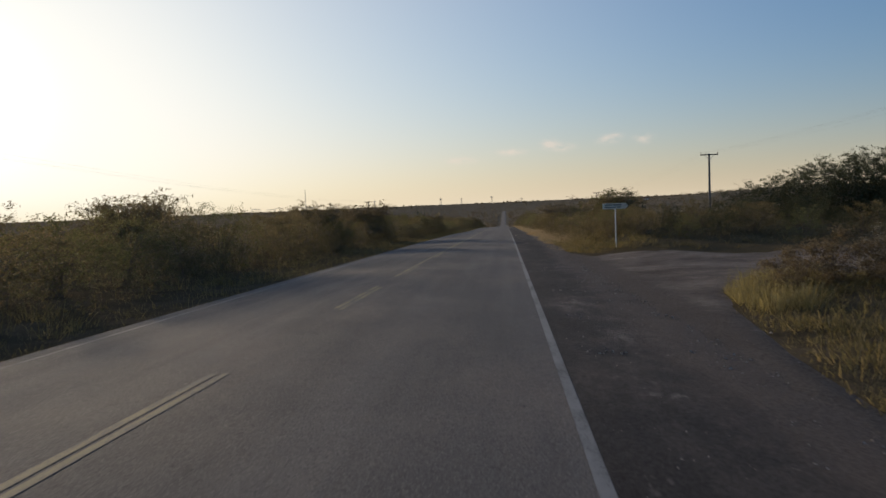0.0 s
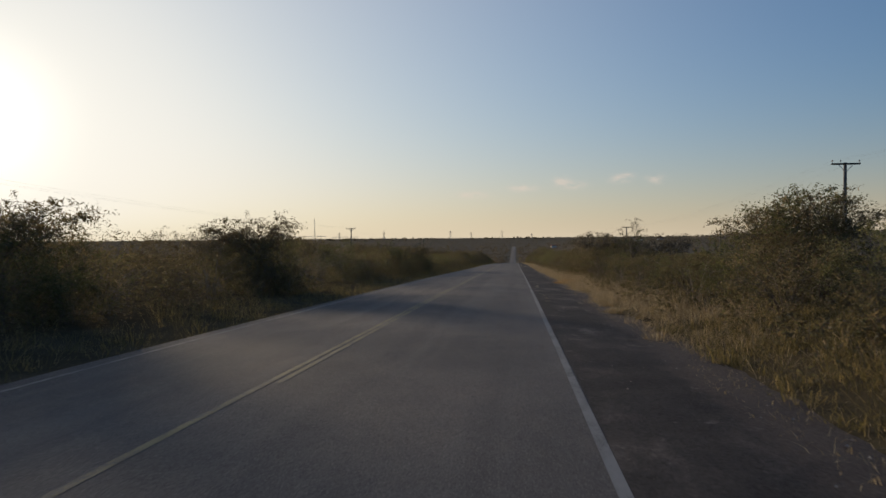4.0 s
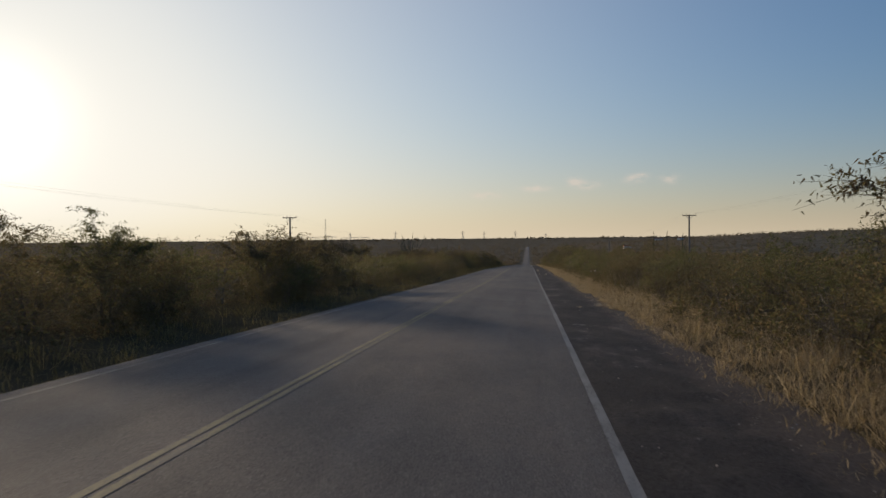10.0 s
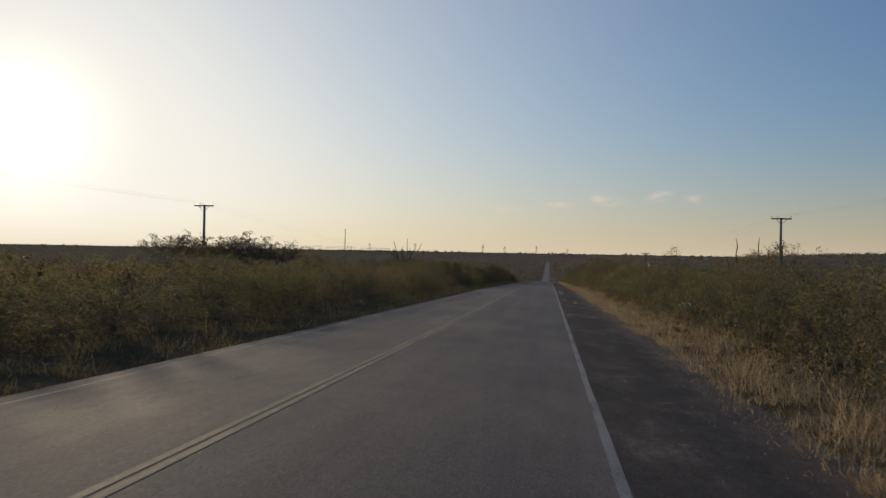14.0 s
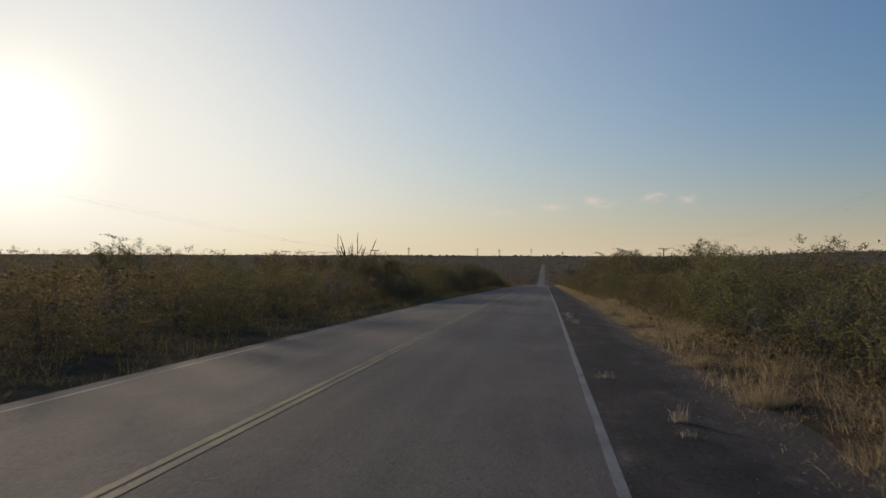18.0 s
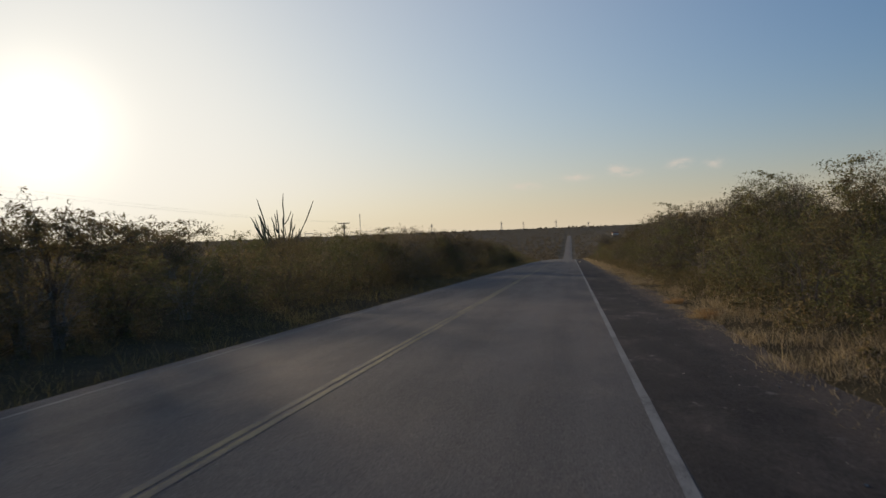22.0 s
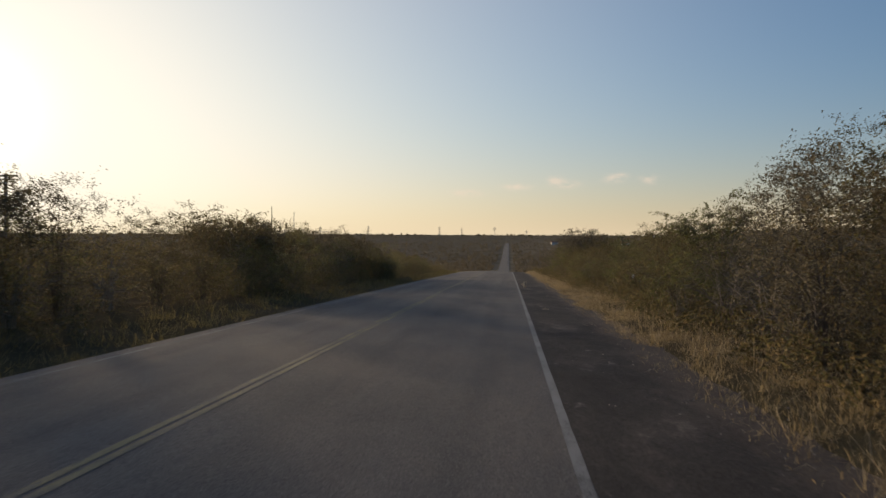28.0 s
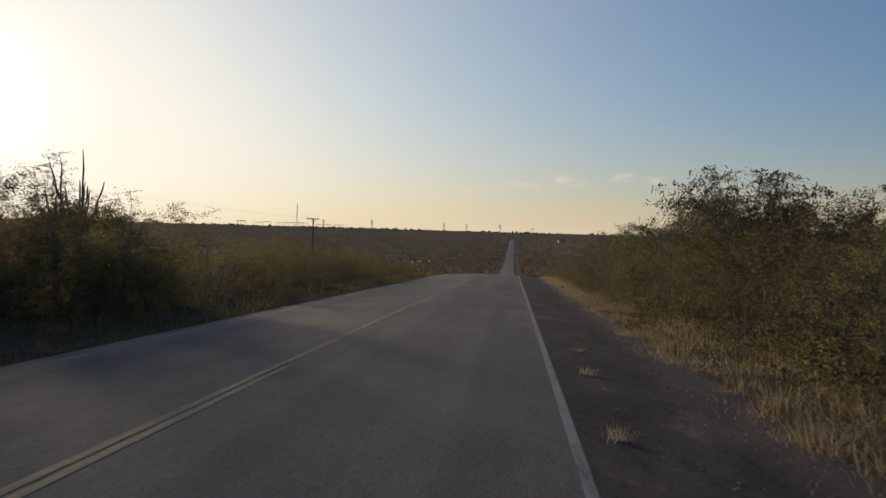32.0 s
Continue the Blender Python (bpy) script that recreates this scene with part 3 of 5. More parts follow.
def grow(rng, height, width, stems, twigs, leaves, leaf=(0.10, 0.05), bare=0.15, lean=0.25, thick=0.02, stray=None):
    """A shrub or small tree: stems that fork into twigs, leaves in sprays along the twigs. Returns wood paths and leaf places."""
    wood, spots = [], []
    for s in range(stems):
        a = rng.uniform(0, 2 * np.pi)
        r = width * 0.5 * math.sqrt(rng.uniform(0.05, 1))
        top = height * (1 - 0.45 * (2 * r / width) ** 2) * rng.uniform(0.8, 1.0)
        end = np.array([r * math.cos(a), r * math.sin(a), top])
        base = np.array([math.cos(a), math.sin(a), 0]) * rng.uniform(0, 0.08 * width)
        u = np.linspace(0, 1, 5)[:, None]
        p = base + (end - base) * u + rng.normal(0, 0.05 * height, (5, 3)) * u * (1.2 - u)
        p[:, :2] = base[:2] + (p[:, :2] - base[:2]) * (u ** (1 + lean * 2))
        p[0, 2] = -0.05
        wood.append((p, np.linspace(thick, thick * 0.3, 5)))
        for q in range(twigs):
            f = rng.uniform(bare, 1.0)
            i = min(int(f * 4), 3)
            o = p[i] + (p[i + 1] - p[i]) * (f * 4 - i)
            d = rng.normal(size=3) * np.array([1, 1, 0.6]) + np.array([0.6 * math.cos(a), 0.6 * math.sin(a), 0.35])
            d /= np.linalg.norm(d)
            ln = rng.uniform(0.16, 0.34) * height * (1.15 - 0.5 * f)
            v = np.linspace(0, 1, 3)[:, None]
            tp = o + d * ln * v + rng.normal(0, 0.03 * height, (3, 3)) * v - np.array([0, 0, 0.18 * ln]) * v * v
            wood.append((tp[[0, 2]], np.array([thick * 0.4, thick * 0.12])))
            k = rng.poisson(leaves / (stems * twigs))
            w = rng.uniform(0.2, 1.05, k)
            j = np.clip((w * 2).astype(int), 0, 1)
            spots.append(tp[j] + (tp[j + 1] - tp[j]) * (w * 2 - j)[:, None] + rng.normal(0, stray or 0.014 * height + 0.015, (k, 3)))
    return wood, np.concatenate(spots)


def dome_spots(rng, height, width, clumps, leaves, sprays, spread):
    """Leaf places of a rounded bush that is leafy to the ground: small clumps, thickest at the lumpy outside, and thin sprays that stand out of it."""
    p1, p2, p3 = rng.uniform(0, 6.28, 3)
    z = rng.uniform(0.04, 1.0, clumps) ** 0.9
    a = rng.uniform(0, 2 * np.pi, clumps)
    lump = 1 + 0.20 * np.sin(3 * a + p1 + 4 * z) + 0.16 * np.sin(5 * a + p2) * np.sin(7 * z + p3)
    full = np.where(z > 0.4, np.sqrt(np.clip(1 - ((z - 0.4) / 0.62) ** 2, 0, 1)), 0.72 + 0.28 * z / 0.4)
    r = 0.5 * width * full * lump * rng.uniform(0, 1, clumps) ** 0.4
    ctr = np.stack([r * np.cos(a), r * np.sin(a), z * height * (1 - 0.10 * np.sin(2 * a + p3) * (z > 0.6))], 1)
    k = rng.poisson(leaves / clumps, clumps)
    size = np.repeat(rng.uniform(0.5, 1.5, clumps), k)[:, None]
    spots = [np.repeat(ctr, k, 0) + rng.normal(0, spread, (k.sum(), 3)) * size * np.array([1, 1, 0.7])]
    outer = np.where((z > 0.45) & (r > 0.5 * full * 0.5 * width))[0]
    for i in rng.choice(outer, min(sprays, len(outer)), replace=False):
        d = np.array([math.cos(a[i]) * 0.8, math.sin(a[i]) * 0.8, rng.uniform(0.3, 1.3)]) + rng.normal(0, 0.3, 3)
        d /= np.linalg.norm(d)
        ln = rng.uniform(0.10, 0.24) * height
        m = rng.randint(10, 22)
        f = rng.uniform(0.1, 1.0, m)
        spots.append(ctr[i] + d * ln * f[:, None] - np.array([0, 0, 0.35 * ln]) * f[:, None] ** 2 + rng.normal(0, 0.012 * height, (m, 3)))
    spots = np.concatenate(spots)
    spots[:, 2] = np.maximum(spots[:, 2], 0.02)
    return spots


def shrub_kind(name, seed, height, width, stems, twigs, leaves, leaf, skin, bark, label, category, group, bare=0.15, thick=0.015, sides=3):
    """One shrub with its parts, built at the origin; copies are set out from it."""
    rng = np.random.RandomState(seed)
    wood, spots = grow(rng, height * 0.95, width * 0.85, stems, twigs, leaves * 0.15, leaf, bare, thick=thick)
    if leaves > 2500:
        spots = np.concatenate([spots, dome_spots(rng, height, width, int(21 * height * width), leaves * 0.85, int(18 * width), 0.09)])
    ob = tagged(new(name), label, category, group)
    V, F = tubes(wood, sides)
    put("wood", mesh_np("wood", V, F), bark, ob)
    V, F = leaf_quads(rng, spots, *leaf)
    put("foliage", mesh_np("foliage", V, F), skin, ob)
    return ob


def spray_crown(rng, ends, width, sprays, each):
    """Leaf places and twigs of a feathery crown: thin arching sprays that spring from the limbs' outer halves and droop at the tip."""
    twigs, spots = [], []
    for n in range(sprays):
        p = ends[rng.randint(len(ends))]
        f = rng.uniform(0.45, 1.0) * (len(p) - 1)
        i = min(int(f), len(p) - 2)
        o = p[i] + (p[i + 1] - p[i]) * (f - i)
        a = math.atan2(o[1], o[0]) + rng.normal(0, 0.9)
        ln = width * rng.uniform(0.09, 0.21)
        d = np.array([math.cos(a), math.sin(a), rng.uniform(0.05, 0.8)])
        d *= ln / np.linalg.norm(d)
        drop = np.array([0, 0, ln * rng.uniform(0.25, 0.6)])
        u = np.array([0, 0.5, 1.0])[:, None]
        twigs.append(((o + d * u - drop * u ** 2)[[0, 2]], np.array([0.005, 0.002])))
        v = rng.uniform(0.12, 1.05, rng.poisson(each))[:, None]
        spots.append(o + d * v - drop * v ** 2 + rng.normal(0, 0.035, (len(v), 3)))
    return twigs, np.concatenate(spots)


def tree_kind(name, seed, height, width, sprays, each, leaf, skin, bark, label, flat=0.30, trunk=0.26, limbs=15):
    """A small thorn tree: short trunk, forking limbs spread to a low crown, and drooping sprays of leaves. flat: how far the rim hangs below the top."""
    rng = np.random.RandomState(seed)
    ob = tagged(new(name), label, "tree", "roadside trees")
    th = height * trunk
    tp = np.array([[0, 0, -0.1], [rng.normal(0, 0.05), rng.normal(0, 0.05), th * 0.5], [rng.normal(0, 0.1), rng.normal(0, 0.1), th]])
    V, F = tubes([(tp, [0.07, 0.05, 0.04])], 7)
    put("trunk", smooth(mesh_np("trunk", V, F)), bark, ob)
    wood, ends = [], []
    for k in range(limbs):
        a, r = k * 2.4 + rng.uniform(-0.4, 0.4), 0.5 * width * math.sqrt((k + 0.5) / limbs) * rng.uniform(0.75, 0.95)
        top = height * (0.97 - flat * (2 * r / width) ** 2) * rng.uniform(0.86, 1.0)
        u = np.linspace(0, 1, 6)[:, None]
        end = np.array([r * math.cos(a), r * math.sin(a), top])
        p = tp[2] + (end - tp[2]) * np.concatenate([u ** 1.15, u ** 1.15, u ** 0.85], 1) + rng.normal(0, 0.05 * height, (6, 3)) * u * (1.1 - u)
        wood.append((p, np.linspace(0.019, 0.006, 6)))
        ends.append(p)
    twigs, spots = spray_crown(rng, ends, width, sprays, each)
    V, F = tubes(wood + twigs, 3)
    put("limb_wood", mesh_np("limb_wood", V, F), bark, ob)
    V, F = leaf_quads(rng, spots, *leaf, 0.9)
    put("crown", mesh_np("crown", V, F), skin, ob)
    return ob


# ---------------------------------------------------------------- ground, road, shoulder
def grid_mesh(name, xs, ys, zf):
    X, Y = np.meshgrid(xs, ys)
    V = np.stack([X, Y, zf(X, Y)], -1).reshape(-1, 3)
    nx, ny = len(xs), len(ys)
    i = (np.arange(ny - 1)[:, None] * nx + np.arange(nx - 1)[None, :]).ravel()
    return mesh_np(name, V, np.stack([i, i + 1, i + nx + 1, i + nx], 1))


gx = np.concatenate([-np.geomspace(4400, 16, 46), np.arange(-15, 15.1, 0.75), np.geomspace(16, 4400, 46)])
gy = np.concatenate([-np.geomspace(900, 21, 14), np.arange(-20, 340, 1.5), np.geomspace(342, 4600, 90)])
put("ground", smooth(grid_mesh("ground", gx, gy, ground_z)), SOIL, label="dry brown scrubland soil rolling to the horizon", category="ground", kind="structure")

ry = np.concatenate([np.arange(-40, 360, 2.0), np.geomspace(361, 1500, 160)])


def ribbon(name, lines, lift, material, y=ry, **tags):
    """A sheet along the road; lines: lateral places and drops below the crowned surface."""
    xs = np.array([p[0] for p in lines])
    dz = np.array([p[1] for p in lines])
    me = grid_mesh(name, xs, y, lambda X, Y: road_z(Y) - camber(X) - 0.03 * np.clip(np.abs(X) - 3.5, 0, 3) + lift + dz[None, :])
    return put(name, smooth(me), material, **tags)


ribbon("road", [(-3.62, -0.16), (-3.56, -0.004), (-3.55, 0), (-3.53, 0), (-1.7, 0), (-0.9, 0), (-0.6, 0), (-0.3, 0), (0, 0), (0.3, 0), (0.6, 0), (0.9, 0), (1.7, 0), (3.44, 0), (3.46, 0), (3.47, -0.004), (3.52, -0.05)], 0.0, ASPHALT,
       label="worn grey asphalt two-lane road with patched wheel tracks", category="road", kind="structure")
# the shoulder's outer edge wanders
sy = np.arange(-40, 420, 0.4)
SX = np.array([3.452, 4.1, 4.7, 5.3, 6.1])
srng = np.random.RandomState(3)
edge = np.convolve(srng.normal(0, 1, len(sy) + 16), np.ones(17) / 17, "valid") * 0.6 + np.convolve(srng.normal(0, 1, len(sy) + 2), np.ones(3) / 3, "valid") * 0.07
edge = edge * np.interp(sy, [24, 40], [0.5, 1.0])
XX = SX[None, :] + edge[:, None] * (np.array([0.05, 0, 0.2, 0.7, 1.0]))[None, :]
XX = XX - np.interp(sy, [5, 12, 28, 36], [-0.25, 0.5, 0.5, 0])[:, None] * np.array([0, 0, 0.10, 0.30, 0.60])[None, :]
YY = np.repeat(sy[:, None], 5, 1)
ZZ = road_z(YY) - CROWN * 3.5 - 0.03 * (XX - 3.5) + 0.004 + srng.normal(0, 0.012, XX.shape) * np.array([0, 1, 1, 1, 0]) + np.array([0, 0, 0, -0.01, -0.06])
si = (np.arange(len(sy) - 1)[:, None] * 5 + np.arange(4)[None, :]).ravel()
put("shoulder", smooth(mesh_np("shoulder", np.stack([XX, YY, ZZ], -1).reshape(-1, 3), np.stack([si, si + 1, si + 6, si + 5], 1))), SHOULDER,
    label="dark crumbling asphalt and gravel road shoulder", category="shoulder", kind="structure")

ribbon("edge_line_right", [(3.345, 0), (3.445, 0)], 0.002, WHITE_LINE, label="worn white painted edge line", category="road marking", kind="structure")
ribbon("edge_line_left", [(-3.21, 0), (-3.12, 0)], 0.002, FADED_LINE, label="faded white painted edge line", category="road marking", kind="structure")


def dashes(name, x0, x1, spans, label):
    """One painted line made of strokes (start, end)."""
    V, F = [], []
    for (a, b) in spans:
        ys = np.linspace(a, b, max(int((b - a) / 2), 2) + 1)
        for k, yv in enumerate(ys):
            for xv in (x0, x1):
                V.append((xv, yv, float(road_z(yv) - camber(xv)) + 0.003))
            if k:
                n = len(V)
                F.append((n - 4, n - 3, n - 1, n - 2))
    put(name, mesh_np(name, V, F), YELLOW_LINE, label=label, category="road marking", kind="structure")


dashes("centre_line_left", -0.105, -0.022, [(-6, 6.6), (11.6, 15.6), (18, 420)], "worn yellow centre line, broken then solid")
dashes("centre_line_right", 0.022, 0.105, [(-6, 6.6), (11.4, 15.2), (19, 22), (27, 31), (36, 252), (262, 269.6), (281, 288), (300, 307), (319, 326), (338, 345)], "worn yellow centre line, partly broken")

# gravel track that joins from the side
tv = np.linspace(0, 1, 22)
tx = np.concatenate([np.linspace(4.9, 16, 26), np.linspace(18, 90, 20)])
TRACK_X = [4.9, 5.6, 6.0, 6.5, 7.1, 8.0, 10, 14, 90]
TRACK_LO = [-6.0, 4.0, 7.2, 10.4, 13.6, 15.0, 15.8, 15.3, 8.0]
TRACK_HI = [33.5, 31.0, 29.7, 28.3, 27.4, 26.4, 25.3, 24.3, 22.0]
TX, TV = np.meshgrid(tx, tv)
rag = 0.16 * np.sin(TX * 2.1) + 0.12 * np.sin(TX * 5.7 + 1)
lo_y, hi_y = np.interp(TX, TRACK_X, TRACK_LO) + rag, np.interp(TX, TRACK_X, TRACK_HI) + rag * 0.6
TY2 = lo_y + (hi_y - lo_y) * TV
TZ = ground_z(TX, TY2) + 0.10 * np.clip((5.75 - TX) / 0.35, 0, 1) + 0.03 - 0.04 * np.clip((np.abs(TV - 0.5) - 0.40) / 0.10, 0, 1) - 0.05 * np.clip((6.0 - TX) / 0.6, 0, 1)
ti_ = (np.arange(21)[:, None] * 46 + np.arange(45)[None, :]).ravel()
put("side_track", smooth(mesh_np("side_track", np.stack([TX, TY2, TZ], -1).reshape(-1, 3), np.stack([ti_, ti_ + 1, ti_ + 47, ti_ + 46], 1))), TRACK,
    label="pale gravel side track joining the road", category="track", kind="structure")


def on_track(x, y):
    return (x > 5.3) & (y > np.interp(x, TRACK_X, TRACK_LO) - 0.2) & (y < np.interp(x, TRACK_X, TRACK_HI) + 0.2)


# ---------------------------------------------------------------- grass
def blades(rng, x, y, height, width, lean=0.7, toward=None):
    """Slim blades that arch over and droop: a narrowing strip with a bent tip."""
    n = len(x)
    base = np.stack([x, y, ground_z(x, y) - 0.02], 1)
    a = rng.uniform(0, 2 * np.pi, n)
    side = np.stack([np.cos(a), np.sin(a), np.zeros(n)], 1)
    b = rng.uniform(0, 2 * np.pi, n) if toward is None else toward + rng.normal(0, 0.8, n)
    away = np.stack([np.cos(b), np.sin(b), np.zeros(n)], 1) * (lean * rng.uniform(0.1, 1.3, n) ** 1.4 * height)[:, None]
    up = np.zeros((n, 3))
    up[:, 2] = height * rng.uniform(0.75, 1.0, n)
    droop = rng.uniform(0.0, 0.75, n)[:, None] * np.minimum(np.linalg.norm(away, axis=1, keepdims=True) / (height[:, None] + 1e-6), 1.0)
    w = (width * rng.uniform(0.6, 1.5, n))[:, None]
    mid = base + up * 0.72 + away * 0.38
    V = np.stack([base - side * w, base + side * w, mid - side * w * 0.7, mid + side * w * 0.7, base + up * (1 - droop) + away * 1.05], 1).reshape(-1, 3)
    k = 5 * np.arange(n)[:, None]
    return V, np.concatenate([k + np.array([0, 1, 3]), k + np.array([0, 3, 2]), k + np.array([2, 3, 4])])


grng = np.random.RandomState(11)


def tufted(rng, n_tufts, per, xr, yr, spread):
    """Places of blades gathered in tufts."""
    cx = rng.uniform(*xr, n_tufts)
    cy = rng.uniform(*yr, n_tufts)
    k = rng.randint(per // 2, per * 3 // 2, n_tufts)
    dx, dy = rng.normal(0, spread, k.sum()), rng.normal(0, spread, k.sum())
    s = np.repeat(rng.uniform(0.25, 1.25, n_tufts) ** 1.4 * 1.15, k)
    return np.repeat(cx, k) + dx, np.repeat(cy, k) + dy, s, np.arctan2(dy, dx)


x, y, s, b = tufted(grng, 5600, 34, (5.2, 7.5), (32, 330), 0.13)
x2, y2, s2, b2 = tufted(grng, 500, 40, (6.0, 8.2), (44, 84), 0.13)
x, y, s = np.concatenate([x, x2]), np.concatenate([y, y2]), np.concatenate([s, s2 * 1.15])
b = np.concatenate([b, b2])
thin = np.interp(y, [30, 38, 48, 165, 176, 200, 224, 240, 300], [0.05, 0.25, 1.0, 1.0, 0.75, 0.5, 0.5, 0.65, 0.65])
patchy = 0.5 + 0.5 * np.sin(y * 0.9 + 2.0 * np.sin(y * 0.23)) * np.sin(y * 0.37 + x)
rim = 5.32 + 0.16 * np.sin(y * 0.7) + 0.12 * np.sin(y * 1.9 + 1)
keep = (x > rim) & ~on_track(x, y) & (patchy < thin + 0.12) & (s * 0.7 < thin + 0.35)
x, y, s, b, rim = x[keep], y[keep], s[keep], b[keep], rim[keep]
hgt = s * grng.uniform(0.12, 0.55, len(x)) * np.interp(x - rim, [0.0, 0.6, 1.8], [0.42, 0.80, 1.0])
V, F = blades(grng, x, y, hgt, 0.0026, 1.7, b)
V[:, 2] += 0.09 * np.clip((5.75 - V[:, 0]) / 0.35, 0, 1)
put("golden_verge_grass", mesh_np("golden_verge_grass", V, F), GOLD_GRASS, label="dry golden grass along the road shoulder", category="grass", kind="stuff")
x, y = 5.0 + np.abs(grng.normal(0.15, 0.75, 26000)), grng.uniform(33, 320, 26000)
keep = ~on_track(x, y) & (np.sin(y * 1.3 + 3 * x) + np.sin(y * 0.41) + grng.normal(0, 0.7, len(x)) > -0.3)
x, y = x[keep], y[keep]
V, F = blades(grng, x, y, grng.uniform(0.03, 0.13, len(x)), 0.0034, 2.2)
V[:, 2] += 0.09 * np.clip((5.75 - V[:, 0]) / 0.35, 0, 1)
put("verge_litter", mesh_np("verge_litter", V, F), GOLD_GRASS, label="short trodden grass and straw on the verge's rim", category="grass", kind="stuff")
x, y, s, b = tufted(grng, 2500, 26, (-6.6, -3.6), (4, 330), 0.2)
keep = x < -3.65
x, y, s, b = x[keep], y[keep], s[keep], b[keep]
hgt = s * grng.uniform(0.12, 0.42, len(x)) * np.interp(-x, [3.6, 5, 8], [0.6, 1.1, 1.5])
V, F = blades(grng, x, y, hgt, 0.0042, 1.4, b)
put("olive_verge_grass", mesh_np("olive_verge_grass", V, F), GREEN_GRASS, label="short olive grass on the far verge", category="grass", kind="stuff")

# ---------------------------------------------------------------- bushes beside the road
BUSH_TABLE = [  # height, width, stems, twigs, leaves, leaf, skin, bark, label
    (1.5, 2.2, 12, 5, 5600, (0.040, 0.020), LEAF, TWIG, "low dusty brown thorn bush in dry verge grass"),
    (1.7, 2.4, 12, 5, 6000, (0.042, 0.021), LEAF_GREEN, TWIG, "low greenish thorn bush with small leaves"),
    (2.2, 2.8, 12, 6, 8000, (0.042, 0.021), LEAF, TWIG, "dusty brown thorn bush in dry verge grass"),
    (2.3, 2.5, 13, 9, 2300, (0.044, 0.020), LEAF, PALE_TWIG, "half-bare thorn bush with bleached twigs"),
    (2.4, 2.9, 12, 6, 8600, (0.044, 0.022), LEAF_GREEN, TWIG, "greenish thorn bush with small leaves"),
    (3.1, 3.3, 12, 7, 10500, (0.046, 0.023), LEAF_SHADED, TWIG, "tall dusty brown thorn bush beside the road"),
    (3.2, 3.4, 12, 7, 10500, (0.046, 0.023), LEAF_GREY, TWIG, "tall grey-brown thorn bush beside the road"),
    (3.9, 3.9, 13, 8, 13000, (0.048, 0.024), LEAF_SHADED, TWIG, "very tall tangled brown thorn bush"),
    (4.0, 4.0, 13, 8, 13000, (0.048, 0.024), LEAF_GREEN_SHADED, TWIG, "very tall tangled olive thorn bush"),
    (4.8, 4.4, 12, 7, 12000, (0.084, 0.046), LEAF_DARK, TWIG, "tall dark green bush in a dense thicket"),
]
BUSH_NAMES = ["low_thorn_bush", "green_thorn_bush", "thorn_bush", "half_bare_bush", "green_thorn_bush", "tall_thorn_bush", "tall_thorn_bush", "tall_thorn_bush", "tall_thorn_bush", "dark_bush"]
bush_kinds = [shrub_kind(BUSH_NAMES[i], 20 + i, h, w, st, tw, lv, lf, sk, bk, lab, "bush", "roadside bushes") for i, (h, w, st, tw, lv, lf, sk, bk, lab) in enumerate(BUSH_TABLE)]
brng = np.random.RandomState(5)
# height of the scrub's top above the ground along each side: (y, height)
RIGHT_TOP = [(0, 1.3), (33, 1.2), (38, 1.5), (45, 2.3), (50, 2.2), (54, 1.9), (64, 1.9), (70, 2.1), (77, 2.5), (86, 2.1), (96, 1.8), (105, 2.4), (118, 2.4), (128, 2.4), (141, 2.4), (150, 2.6), (157, 2.7), (163, 2.8), (174, 2.9), (181, 3.1), (186, 3.4), (192, 3.7), (200, 3.9), (209, 3.9), (217, 4.0), (225, 4.1), (232, 3.9), (240, 3.5), (247, 3.2), (253, 3.0), (258, 2.8), (264, 2.9), (274, 3.1), (282, 3.5), (292, 3.8), (306, 3.8), (330, 3.6), (420, 3.2)]
LEFT_TOP = [(0, 2.6), (20, 2.5), (27, 2.8), (34, 2.6), (42, 2.7), (50, 2.8), (60, 2.8), (70, 2.7), (80, 2.6), (95, 2.5), (99, 2.7), (108, 2.4), (116, 2.3), (137, 2.4), (150, 2.4), (160, 2.5), (175, 2.6), (181, 2.9), (190, 2.8), (200, 3.1),
            (212, 3.5), (225, 3.8), (238, 3.9), (250, 3.5), (258, 3.5), (270, 3.5), (278, 3.3), (285, 2.5), (300, 2.5), (330, 2.5), (420, 2.5)]


def top_at(table, y):
    return np.interp(y, [p[0] for p in table], [p[1] for p in table])


placed = set()


def set_kind(kinds, heights, x, y, h, only=None, squash=1.0):
    """Stand the kind whose height suits best at (x, y)."""
    order = np.argsort([abs(k - h) + brng.uniform(0, 0.5) + (9 if k == 4.8 else 0) for k in heights])
    k = int(order[0]) if only is None else only
    src, sc = kinds[k], h / heights[k]
    m = pose(x, y, float(ground_z(x, y)), 0, 0, brng.uniform(0, 360))
    wide = sc * squash
    if src.name not in placed:
        placed.add(src.name)
        src.matrix_world = m
        src.scale = (wide, wide, sc)
        return src
    keep = tuple(src.scale)
    src.scale = (wide, wide, sc)
    ob = copy_thing(src, m)
    src.scale = keep
    return ob


